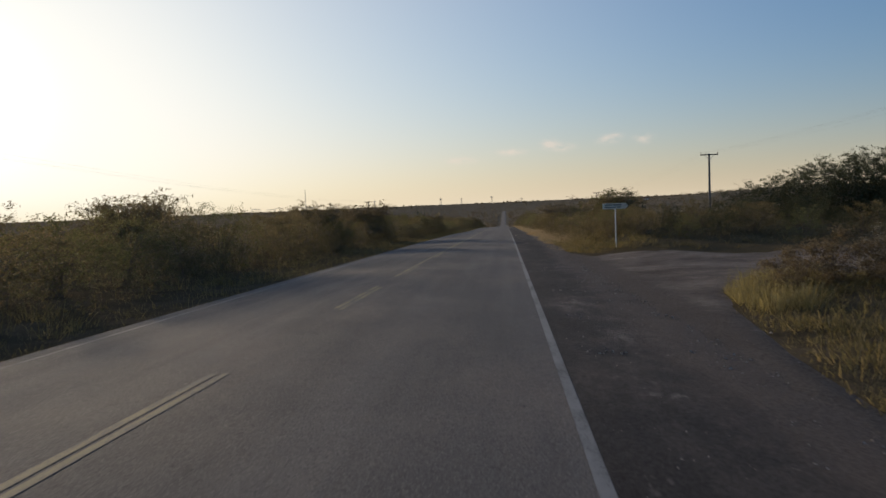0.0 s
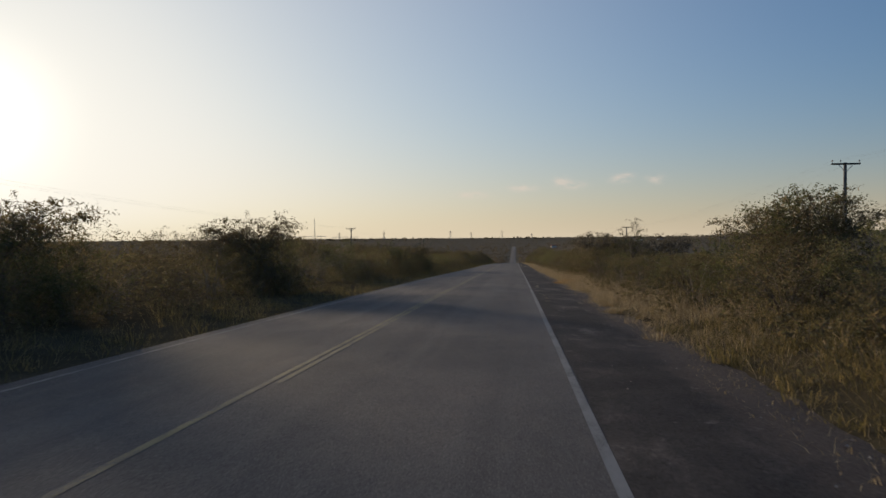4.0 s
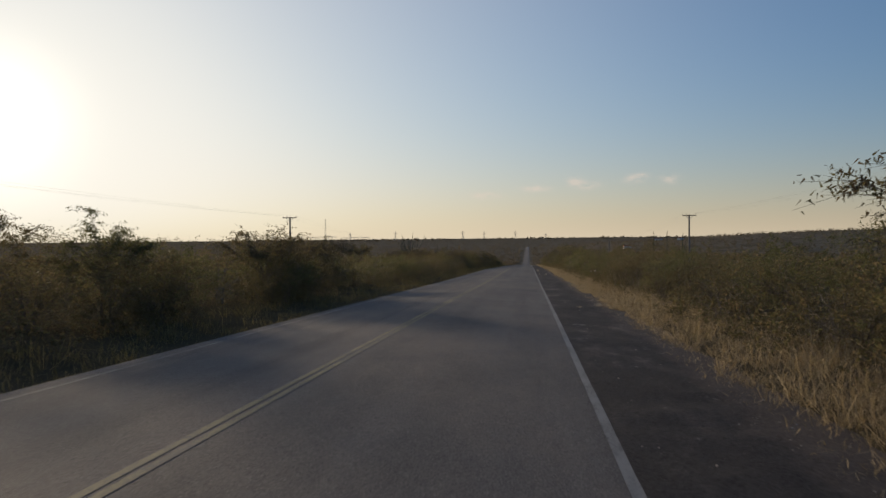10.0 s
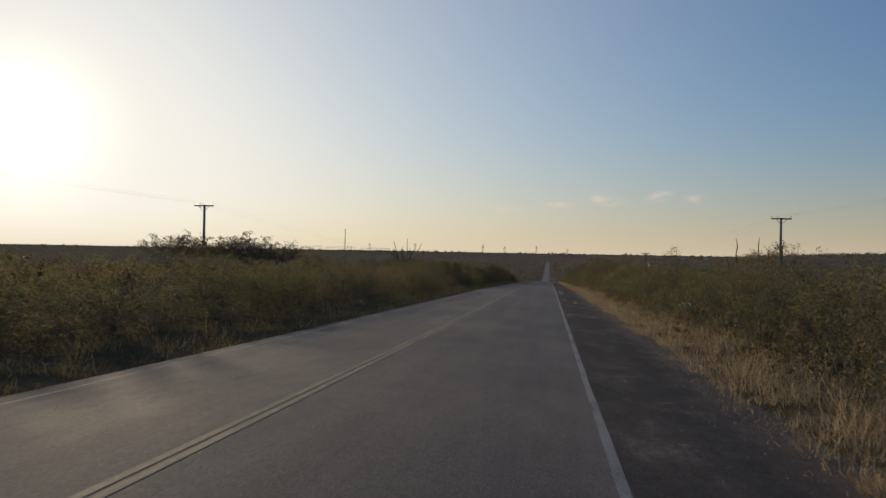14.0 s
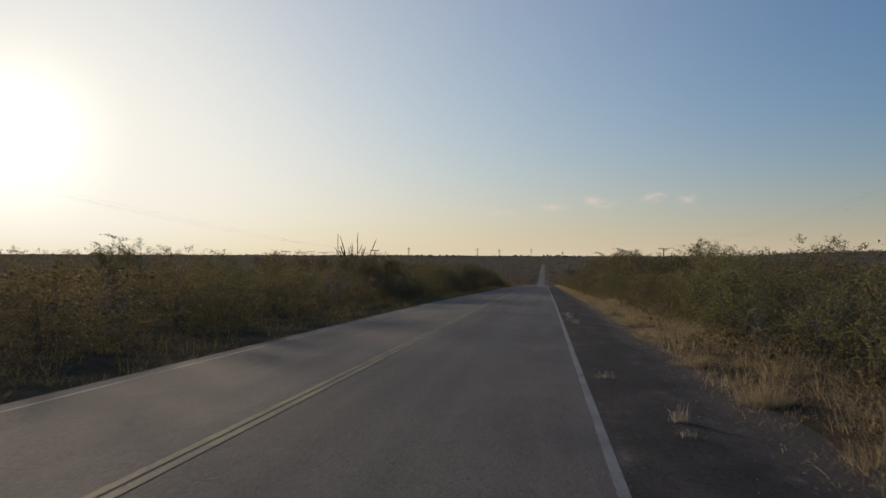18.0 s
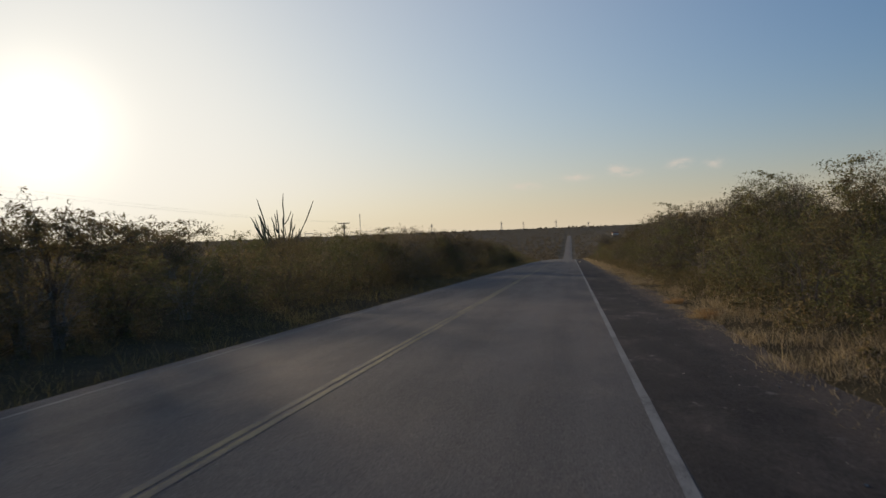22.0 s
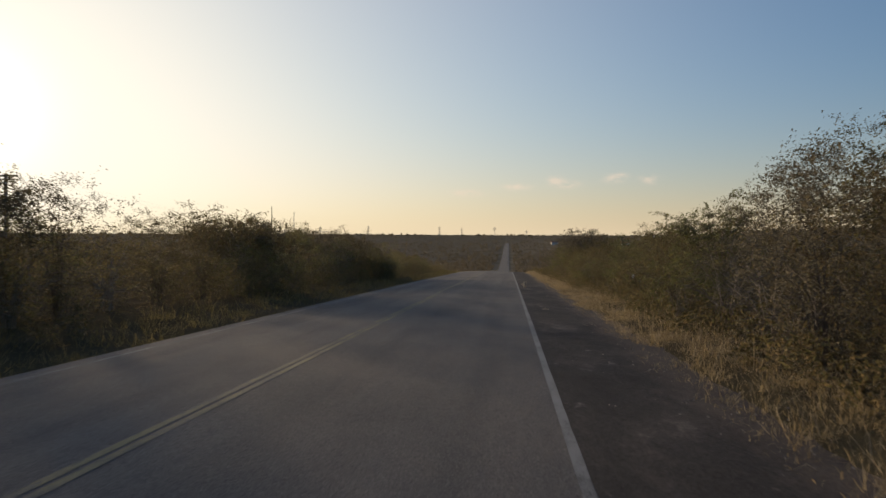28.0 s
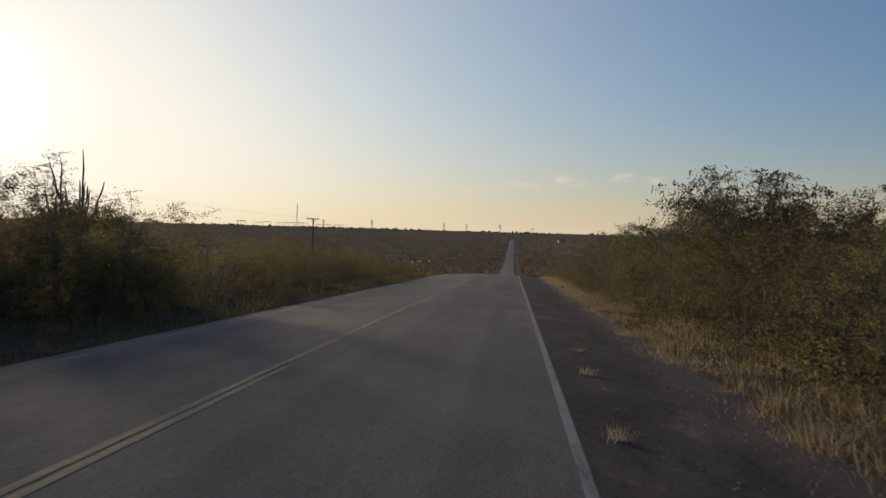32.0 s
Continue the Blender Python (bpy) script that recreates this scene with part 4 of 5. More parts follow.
BUSH_H = [b[0] for b in BUSH_TABLE]
yy = 33.0
while yy < 318:
    back = 0.5 if 44 < yy < 68 else 0.0
    set_kind(bush_kinds, BUSH_H, brng.uniform(7.5, 8.3) + back, yy, top_at(RIGHT_TOP, yy) * brng.uniform(0.5, 0.78))
    set_kind(bush_kinds, BUSH_H, brng.uniform(8.9, 10.2), yy + 0.9, top_at(RIGHT_TOP, yy) * brng.uniform(0.75, 1.0))
    yy += brng.uniform(2.6, 3.4) + (2.5 if yy > 290 else 0)
fork = brng.get_state()
for yy in (49, 55, 61, 66, 71, 83, 88, 102, 119, 126, 134, 147, 159, 171, 183, 196, 211, 222, 231, 237, 243, 249, 256, 263, 271, 280, 289):
    set_kind(bush_kinds, BUSH_H, 7.5 + 0.35 * math.sin(yy * 1.7), yy, 1.55 + 0.3 * math.sin(yy * 0.9), 3)
brng.set_state(fork)
yy = 14.0
while yy < 310:
    set_kind(bush_kinds, BUSH_H, -brng.uniform(7.6, 8.6), yy, top_at(LEFT_TOP, yy) * brng.uniform(0.72, 0.92), squash=1.2)
    yy += brng.uniform(2.7, 3.3)

# dense bushes behind the track's mouth and round the larger trees
for (x, y, h) in [(8.9, 77, 2.2), (10, 79, 2.4), (8.6, 74.6, 1.9), (9.6, 81, 2.3), (8.4, 79.8, 1.8), (10.6, 33.5, 1.2), (12.4, 34.5, 1.4), (14.5, 35, 1.3), (16.5, 34, 1.3), (18.5, 36, 1.5), (13.2, 38.5, 1.3), (16.0, 40, 1.4), (11.2, 38.2, 1.3), (18, 43, 1.5), (14, 43, 1.5),
                  (9.6, 46.4, 2.7), (10.6, 47.6, 2.8), (8.8, 48.0, 2.4), (11.6, 46.2, 2.3)]:
    set_kind(bush_kinds, BUSH_H, x, y, h, 9 if y < 49 and int(x * 10) % 4 else None, 1.15)
fork = brng.get_state()
# low bushes along the far edge of the track
for i in range(9):
    x = 9.0 + 1.45 * i
    set_kind(bush_kinds, BUSH_H, x, float(np.interp(x, TRACK_X, TRACK_HI)) + brng.uniform(4.6, 6.4), brng.uniform(0.9, 1.3), (0, 1, 9)[i % 3], 1.1)
for (x, y, h, k) in [(7.5, 75.6, 1.9, 2), (7.6, 78.2, 2.0, 0), (7.8, 72.8, 1.9, 2), (-7.2, 54.6, 1.9, 2), (-7.3, 57.0, 2.1, 4), (-7.3, 59.4, 2.0, 0), (9.5, 192.4, 3.5, 8), (9.9, 194.6, 3.7, 7)]:
    set_kind(bush_kinds, BUSH_H, x, y, h, k)
brng.set_state(fork)
# the tall dark thicket beyond the track
for i in range(11):
    for back in (0.0, 3.2):
        x, y = 19.0 + 2.1 * i + brng.uniform(-0.5, 0.5), 46.8 + 0.75 * i + back + brng.uniform(-0.5, 0.5)
        set_kind(bush_kinds, BUSH_H, x, y, float(np.interp(i, [0, 2, 5, 10], [2.9, 4.0, 5.3, 6.0])) * brng.uniform(0.9, 1.0), 9, 1.15)

# trees that stand out: (x, y, height, kind)
TREE_TABLE = [  # name, height, width, sprays, leaves on each, leaf, skin, bark, label, flat
    ("grey_tree", 3.9, 4.6, 400, 12, (0.110, 0.032), LEAF_GREY, TWIG, "small grey-leaved thorn tree above the bushes", 0.34),
    ("green_tree", 4.4, 4.4, 420, 13, (0.105, 0.034), LEAF_GREEN, TWIG, "small dusty green tree above the bushes", 0.42),
    ("bare_tree", 3.8, 2.5, 300, 6, (0.052, 0.02), LEAF_GREY, TWIG, "nearly leafless thin tree above the bushes", 0.85),
    ("wide_tree", 3.4, 5.0, 420, 12, (0.110, 0.032), LEAF, TWIG, "wide flat-crowned brown thorn tree", 0.22),
]
tree_kinds = [tree_kind(n, 60 + i, h, w, sp, ea, lf, sk, bk, lab, fl) for i, (n, h, w, sp, ea, lf, sk, bk, lab, fl) in enumerate(TREE_TABLE)]
TREE_H = [r[1] for r in TREE_TABLE]
RIGHT_TREES = [(9.0, 67.6, 3.85, 2), (8.3, 77.0, 3.55, 0), (8.7, 80.6, 3.2, 3), (10.8, 76.6, 3.3, 1), (12.5, 74, 3.2, 0), (10.4, 84.2, 3.1, 0), (9.9, 46.8, 3.1, 3), (11.5, 53, 3.1, 3), (9.5, 139.9, 3.6, 2), (9.8, 167, 3.2, 1), (9.2, 176, 3.0, 0),
               (9.9, 186, 3.8, 1), (9.4, 193, 4.2, 1), (10.4, 197.5, 4.2, 0), (9.6, 207, 3.4, 0), (10.2, 210.5, 4.0, 3), (9.8, 213.5, 4.2, 0), (9.6, 218.3, 4.9, 1), (10.2, 228, 4.0, 3), (10.2, 236, 3.8, 3), (9.6, 247.5, 3.8, 1), (10.2, 257.4, 3.9, 1),
               (8.8, 279.7, 4.5, 0), (9.6, 282.4, 4.1, 0), (10.6, 276.5, 3.5, 1), (10, 291, 4.2, 0), (10.5, 306, 4.2, 1)]
LEFT_TREES = [(-13.5, 30.3, 3.6, 3), (-16, 34, 3.5, 0), (-12, 26, 3.0, 3), (-9.0, 43.2, 3.2, 3), (-12.5, 46.5, 2.9, 3), (-8.4, 57.4, 3.55, 3), (-10.2, 57.5, 3.1, 0), (-14.9, 83.2, 3.3, 3), (-12.0, 78, 3.0, 3), (-7.9, 87.4, 3.0, 1), (-7.2, 96.5, 3.05, 3), (-8.5, 101.5, 2.8, 3), (-9.5, 109.3, 2.8, 3),
              (-20, 152, 4.6, 0), (-23, 156, 4.7, 1), (-26, 150, 4.4, 0), (-24.6, 153, 4.5, 3), (-17, 150, 3.6, 3), (-21, 168, 3.8, 1), (-23.5, 175, 4.2, 2), (-8.6, 181.3, 3.3, 3), (-9.6, 178.5, 3.0, 0), (-14.5, 194, 3.8, 3), (-12, 190, 2.9, 3), (-17, 190, 3.5, 3), (-20, 188, 3.5, 0),
              (-8.2, 207, 3.4, 1), (-10, 216, 3.4, 3), (-8.6, 225.5, 3.8, 3), (-15.3, 223, 4.5, 1), (-22, 226, 4.3, 0), (-26.5, 231, 4.6, 1), (-22.5, 231.5, 4.2, 3), (-9.0, 238, 3.9, 0), (-13, 233, 4.2, 3), (-8.3, 252.5, 3.5, 3), (-12, 260, 3.9, 3),
              (-10.6, 272, 3.8, 0), (-9.3, 275, 4.4, 2), (-8.0, 276.8, 4.1, 2), (-6.9, 277.8, 3.3, 2), (-12.5, 270, 4.2, 3), (-25.5, 305, 4.6, 3), (-30, 308, 5.4, 0), (-21, 98, 4.2, 3), (-26, 97, 4.5, 0)]
for (x, y, h, k) in RIGHT_TREES + LEFT_TREES:
    set_kind(tree_kinds, TREE_H, x, y, h, k)
# bushes that crowd the feet of the trees in the far hedge
fork = brng.get_state()
for (x, y, h, k) in LEFT_TREES:
    if x > -13:
        for dx, dy, f in ((1.1, -1.3, 0.60), (1.2, 0.6, 0.58), (0.2, 1.9, 0.66)):
            set_kind(bush_kinds, BUSH_H, min(x + dx, -6.6), y + dy, h * f * (0.72 if y > 268 else 1.0))
brng.set_state(fork)


# ---------------------------------------------------------------- scrub behind, joined
def scrub(name, seed, places, leaves, leaf, material, label, twig=0):
    """Many shrubs in one mesh: a few shapes, turned and scaled at each place (x, y, height)."""
    rng = np.random.RandomState(seed)
    shapes = []
    for i in range(9):
        wood, spots = grow(rng, 1.0, 1.2, 8, 5, leaves * 0.25, bare=0.1, thick=0.003, stray=0.012)
        spots = np.concatenate([spots, dome_spots(rng, 0.97, 1.3, 40, leaves * 0.75, 8 if leaves > 100 else 0, 0.05)])
        shapes.append((slivers(wood) if twig else None, spots))
    LV, WV, WF, n0 = [], [], [], 0
    for (px, py, ph) in places:
        w, spots = shapes[rng.randint(9)]
        a = rng.uniform(0, 2 * np.pi)
        ca, sa = math.cos(a), math.sin(a)
        rot = np.array([[ca, sa, 0], [-sa, ca, 0], [0, 0, 1]])
        at = np.array([px, py, float(ground_z(px, py))])
        wd = rng.uniform(0.9, 1.25) * ph
        LV.append(spots @ rot * np.array([wd, wd, ph]) + at)
        if twig:
            WV.append(w[0] @ rot * np.array([wd, wd, ph]) + at)
            WF.append(w[1] + n0)
            n0 += len(w[0])
    V, F = leaf_quads(rng, np.concatenate(LV), *leaf)
    ob = put(name, mesh_np(name, V, F), material, label=label, category="scrub", kind="stuff")
    if twig:
        put("scrub_wood", mesh_np("scrub_wood", np.concatenate(WV), np.concatenate(WF)), TWIG, ob)
    return ob


def scatter(n_right, n_left, x0, x1, y0, y1, lo, hi):
    out = []
    for side, n in ((1, n_right), (-1, n_left)):
        tbl = RIGHT_TOP if side > 0 else LEFT_TOP
        for i in range(n):
            py, px = brng.uniform(y0, y1), brng.uniform(x0, x1)
            if side > 0 and (py < 33.5 and px < 17 or on_track(np.array(px), np.array(py)) or 10.5 < px < 44 and 28 < py < 58 and brng.rand() < 0.8):
                continue
            out.append((side * px, py, float(top_at(tbl, py)) * brng.uniform(lo, hi)))
    return out


thick = scatter(170, 0, 9.3, 11.5, 140, 318, 0.66, 0.82)
scrub("near_scrub", 31, scatter(300, 330, 9.6, 15, 8, 330, 0.76, 0.98) + thick, 420, (0.066, 0.034), SCRUB, "dense brown thorn scrub behind the roadside bushes", 10)
scrub("mid_scrub", 34, scatter(520, 760, 14, 42, 8, 420, 0.45, 0.80), 150, (0.172, 0.095), SCRUB, "brown thorn scrub filling the land beside the road")
skirt = [(-brng.uniform(6.3, 7.3), yv + brng.uniform(-0.5, 0.5), float(top_at(LEFT_TOP, yv)) * brng.uniform(0.3, 0.6)) for yv in np.arange(10, 325, 1.3)]
for (x, y, h, k) in LEFT_TREES:
    if x > -11:
        for dx, dy, f in ((0.9, -1.6, 0.60), (1.2, -0.3, 0.56), (0.9, 1.1, 0.60), (0.3, -2.4, 0.66), (0.2, 2.0, 0.66), (-0.3, -0.9, 0.74), (-0.3, 0.8, 0.74)):
            skirt.append((x + dx, y + dy, h * f * brng.uniform(0.9, 1.05)))
for (x, y, h, k) in RIGHT_TREES:
    for dx, dy, f in ((-0.9, -1.4, 0.5), (-1.0, 0.2, 0.5), (-0.4, -0.8, 0.68), (-0.3, 0.9, 0.7)):
        skirt.append((x + dx, y + dy, h * f * brng.uniform(0.85, 1.05)))
scrub("hedge_skirt", 36, skirt, 480, (0.051, 0.026), SCRUB, "low leafy thorn bushes crowding the foot of the hedges")
low = []
for i in range(330):
    low.append((-brng.uniform(5.2, 9.5), brng.uniform(4, 330), brng.uniform(0.35, 1.0)))
for i in range(300):
    low.append((-brng.uniform(6.6, 9.8), brng.uniform(6, 325), brng.uniform(0.6, 1.5)))
for i in range(900):
    low.append((brng.uniform(6.3, 8.8), brng.uniform(33, 330), brng.uniform(0.25, 0.95)))
for i in range(350):
    low.append((brng.uniform(6.6, 8.2), brng.uniform(185, 325), brng.uniform(0.2, 0.7)))
for i in range(26):
    low.append((brng.uniform(9.5, 18), brng.uniform(5, 16.5), brng.uniform(0.5, 1.25)))
scrub("low_scrub", 35, [(a, b, h) for a, b, h in low if not on_track(np.array(a), np.array(b))], 112, (0.060, 0.029), SCRUB, "low brown and olive undergrowth at the foot of the bushes")
far = []
for i in range(2800):
    side = 1 if brng.rand() < 0.45 else -1
    px = side * brng.uniform(38, 150)
    py = brng.uniform(30, 650)
    if not on_track(np.array(px), np.array(py)):
        far.append((px, py, brng.uniform(1.3, 2.4)))
for i in range(620):
    far.append((brng.choice([-1, 1, 1]) * brng.uniform(38, 85), brng.uniform(60, 430), brng.uniform(1.3, 2.3)))
for i in range(900):
    py = brng.uniform(320, 950)
    far.append((brng.choice([-1, 1]) * brng.uniform(7.0, 40), py, brng.uniform(1.2, 2.4)))
scrub("far_scrub", 32, far, 46, (0.39, 0.245), FAR_SCRUB, "brown thorn scrub stretching into the distance")
dist = []
for i in range(9000):
    py = 450 * (4200 / 450) ** brng.rand()
    px = brng.uniform(-1, 1) * py * 0.9
    if abs(px) > 8 and (py > 650 or abs(px) > 140):
        dist.append((px, py, brng.uniform(1.6, 3.0) * (1 + py / 2500)))
for i in range(6000):
    py = 420 * (1500 / 420) ** brng.rand()
    px = brng.uniform(-1, 1) * py * 0.62
    if abs(px) > 7.5:
        dist.append((px, py, brng.uniform(1.2, 2.4)))
rim = []
for i in range(120):
    a, r, k = brng.uniform(-0.78, 0.78), brng.uniform(2800, 4300), brng.uniform(0.5, 1.5)
    for n in range(brng.randint(1, 9)):
        rim.append((r * math.sin(a) + brng.normal(0, 45 * k), r * math.cos(a) + brng.normal(0, 60), k * brng.uniform(3.0, 6.5)))
scrub("horizon_trees", 37, rim, 60, (3.4, 2.4), FAR_SCRUB, "low trees along the far horizon")
scrub("distant_scrub", 33, dist, 17, (1.2, 0.85), FAR_SCRUB, "distant scrub and trees on the plain")


# ---------------------------------------------------------------- poles and wires
def bar(bm, x0, x1, y0, y1, z0, z1):
    m = bmesh.ops.create_cube(bm, size=1, matrix=Matrix.Translation(((x0 + x1) / 2, (y0 + y1) / 2, (z0 + z1) / 2)) @ Matrix.Diagonal((x1 - x0, y1 - y0, z1 - z0, 1)))
    return m["verts"]


def utility_pole(x, y, top, turn):
    g = float(ground_z(x, y))
    h = top - g
    ob = tagged(thing("utility_pole", x, y, g, turn), "weathered utility pole with a crossarm and insulators above the scrub", "utility pole", "utility poles")
    bm = bmesh.new()
    bmesh.ops.create_cone(bm, cap_ends=True, segments=12, radius1=0.15, radius2=0.10, depth=h + 0.3, matrix=Matrix.Translation((0, 0, h / 2 - 0.15)))
    part("pole", bm, POLE_CONCRETE, ob)
    bm = bmesh.new()
    bar(bm, -0.95, 0.95, -0.16, -0.06, h - 0.16, h - 0.04)
    bmesh.ops.bevel(bm, geom=bm.edges[:], offset=0.012, segments=1, affect="EDGES")
    part("crossarm", bm, ARM_WOOD, ob)
    for sgn in (-1, 1):
        bm = bmesh.new()
        bmesh.ops.create_cube(bm, size=1, matrix=Matrix.Translation((sgn * 0.27, -0.11, h - 0.38)) @ Matrix.Rotation(radians(sgn * -48), 4, "Y") @ Matrix.Diagonal((0.72, 0.03, 0.04, 1)))
        part("brace", bm, STEEL, ob)
    for px in (-0.88, -0.34, 0.88):
        bm = bmesh.new()
        for (r1, r2, z0, dz) in ((0.012, 0.012, 0.0, 0.10), (0.055, 0.03, 0.10, 0.06), (0.045, 0.025, 0.155, 0.06)):
            bmesh.ops.create_cone(bm, cap_ends=True, segments=10, radius1=r1, radius2=r2, depth=dz, matrix=Matrix.Translation((px, -0.11, h - 0.04 + z0 + dz / 2)))
        part("insulator", bm, CERAMIC, ob)
    return ob


LEFT_POLES = [(-29.0, 25.0, 6.6), (-29.0, 161.3, 2.94), (-31.0, 268.8, -0.87), (-26.1, 359.6, -4.67), (-26, 455, -11.0)]
RIGHT_POLES = [(25.3, -18.0, 8.5), (25.3, 79.0, 5.85), (25.3, 173.5, 2.9), (24.4, 264.6, -0.46), (24.4, 360, -4.9)]
for line in (LEFT_POLES, RIGHT_POLES):
    for (x, y, top) in line:
        utility_pole(x, y, top, 0)
    for px in (-0.88, -0.34, 0.88):
        for (x0, y0, t0), (x1, y1, t1) in zip(line, line[1:]):
            u = np.linspace(0, 1, 15)
            pts = np.stack([x0 + px + (x1 - x0) * u, y0 - 0.11 + (y1 - y0) * u, t0 + 0.13 + (t1 - t0) * u - 4 * 1.1 * u * (1 - u)], 1)
            V, F = tubes([(pts, np.full(15, 0.0026))], 4)
            put("power_line", mesh_np("power_line", V, F), WIRE, label="thin sagging power line wire", category="wire", group="power lines")


# ---------------------------------------------------------------- cacti
def cactus(x, y, height, spread, arms, seed, label):
    """Column arms that leave a short trunk low down, swing out and then rise."""
    rng = np.random.RandomState(seed)
    ob = tagged(thing("candelabra_cactus", x, y), label, "cactus", "candelabra cacti")
    th = height * 0.30
    V, F = tubes([(np.array([[0, 0, -0.1], [0.03, 0, th * 0.5], [0, 0.02, th]]), [0.17, 0.16, 0.14])], 9)
    put("trunk", smooth(mesh_np("trunk", V, F)), CACTUS_SKIN, ob)
    u = np.linspace(0, 1, 9)[:, None]

    def column(root, tip, swing, thick):
        """An arm that leaves sideways and turns up, with a knobbly line."""
        flat = (tip - root) * np.array([1, 1, 0])
        p = root + flat * u ** swing + np.array([[0, 0, 1]]) * (tip[2] - root[2]) * u ** 1.45 + rng.normal(0, 0.035, (9, 3)) * u
        rad = np.interp(u[:, 0], [0, 0.15, 0.93, 1], [thick * 1.1, thick, thick * 0.85, thick * 0.4])
        V, F = tubes([(p, rad)], 7)
        put("arm", smooth(mesh_np("arm", V, F)), CACTUS_SKIN, ob)
        return p

    left = arms
    i = 0
    while left > 0:
        a = i * 2.4 + rng.uniform(-0.3, 0.3)
        r = spread * 0.5 * min(0.10 + 0.9 * math.sqrt(i * 3.0 / arms), 1.0)
        root = np.array([0, 0, th * rng.uniform(0.4, 1.0)])
        tip = np.array([r * math.cos(a), r * math.sin(a), height * (rng.uniform(0.58, 0.84) if i % 4 else 1.0) * (1 - 0.13 * (2 * r / spread) ** 2)])
        p = column(root, tip, rng.uniform(0.85, 1.2), 0.066 if arms > 6 else 0.05)
        left -= 1
        # forks rise beside the arm
        for k in range(min(left, int(rng.randint(1, 4)) if arms > 4 else 0)):
            at = p[int(rng.randint(3, 6))]
            b = a + rng.uniform(-1.5, 1.5)
            d = rng.uniform(0.08, 0.17) * spread
            top = at[2] + (height - at[2]) * rng.uniform(0.12, 0.55)
            column(at, at * np.array([1, 1, 0]) + np.array([d * math.cos(b), d * math.sin(b), top]), rng.uniform(0.6, 1.0), 0.056 if arms > 6 else 0.045)
            left -= 1
        i += 1
    return ob


cactus(-24.1, 229.5, 7.9, 7.4, 36, 1, "large many-armed candelabra cactus rising above the scrub")
cactus(-24.5, 302.8, 7.6, 3.6, 13, 2, "tall candelabra cactus among leafy trees")
cactus(-28.2, 306.0, 7.2, 3.4, 10, 6, "candelabra cactus beside another among leafy trees")
cactus(20.1, 90.0, 3.7, 1.9, 13, 3, "slim candelabra cactus behind the thorn bushes")
cactus(18.6, 163.6, 4.8, 1.8, 5, 4, "sparse candelabra cactus with long bare arms")
cactus(20.1, 162.3, 4.9, 0.8, 2, 8, "slender two-armed cactus above the thorn bushes")
cactus(22.0, 162.5, 4.9, 1.3, 3, 9, "slender splayed cactus above the thorn bushes")
cactus(-22.0, 214.0, 3.6, 1.6, 4, 5, "small candelabra cactus in the scrub")


# ---------------------------------------------------------------- direction sign at the side track
sg = tagged(thing("direction_sign", 7.4, 29.3, float(ground_z(7.4, 29.3)) + 0.02), "weathered pale grey arrow-shaped direction sign on a white post", "sign")
bm = bmesh.new()
bmesh.ops.create_cone(bm, cap_ends=True, segments=12, radius1=0.025, radius2=0.025, depth=2.05, matrix=Matrix.Translation((0, 0, 0.77)))
part("post", bm, SIGN_WHITE, sg)
bm = bmesh.new()
face = bm.faces.new([bm.verts.new((px, -0.04, pz)) for px, pz in ((-0.52, 1.56), (0.40, 1.56), (0.53, 1.68), (0.40, 1.80), (-0.52, 1.80))])
ext = bmesh.ops.extrude_face_region(bm, geom=[face])
bmesh.ops.translate(bm, vec=(0, -0.012, 0), verts=[v for v in ext["geom"] if isinstance(v, bmesh.types.BMVert)])
bmesh.ops.recalc_face_normals(bm, faces=bm.faces[:])
plate = part("plate", bm, SIGN_BACK, sg)
for (x0, x1, z0, z1) in ((-0.44, -0.14, 1.70, 1.755), (-0.10, 0.26, 1.70, 1.755), (-0.44, 0.02, 1.61, 1.66), (0.08, 0.24, 1.61, 1.66)):
    bm = bmesh.new()
    bar(bm, x0, x1, -0.056, -0.0525, z0, z1)
    part("text_bar", bm, SIGN_TEXT, plate)


# ---------------------------------------------------------------- litter, tufts and stones by the road
def crumpled(name, x, y, z, size, seed, label, category, material, flat=0.6):
    rng = np.random.RandomState(seed)
    bm = bmesh.new()
    bmesh.ops.create_icosphere(bm, subdivisions=3 if max(size) > 0.4 else 2, radius=1)
    for v in bm.verts:
        k = 1 + 0.45 * noise.noise(v.co * 1.9 + Vector((seed, 0, 0))) + rng.uniform(-0.1, 0.1)
        v.co = Vector((v.co.x * size[0] * k, v.co.y * size[1] * k, v.co.z * size[2] * k))
    me = bpy.data.meshes.new(name)
    bm.to_mesh(me)
    bm.free()
    ob = put(name, me, material, label=label, category=category)
    ob.matrix_world = pose(x, y, z, 0, 0, rng.uniform(0, 360))
    return ob


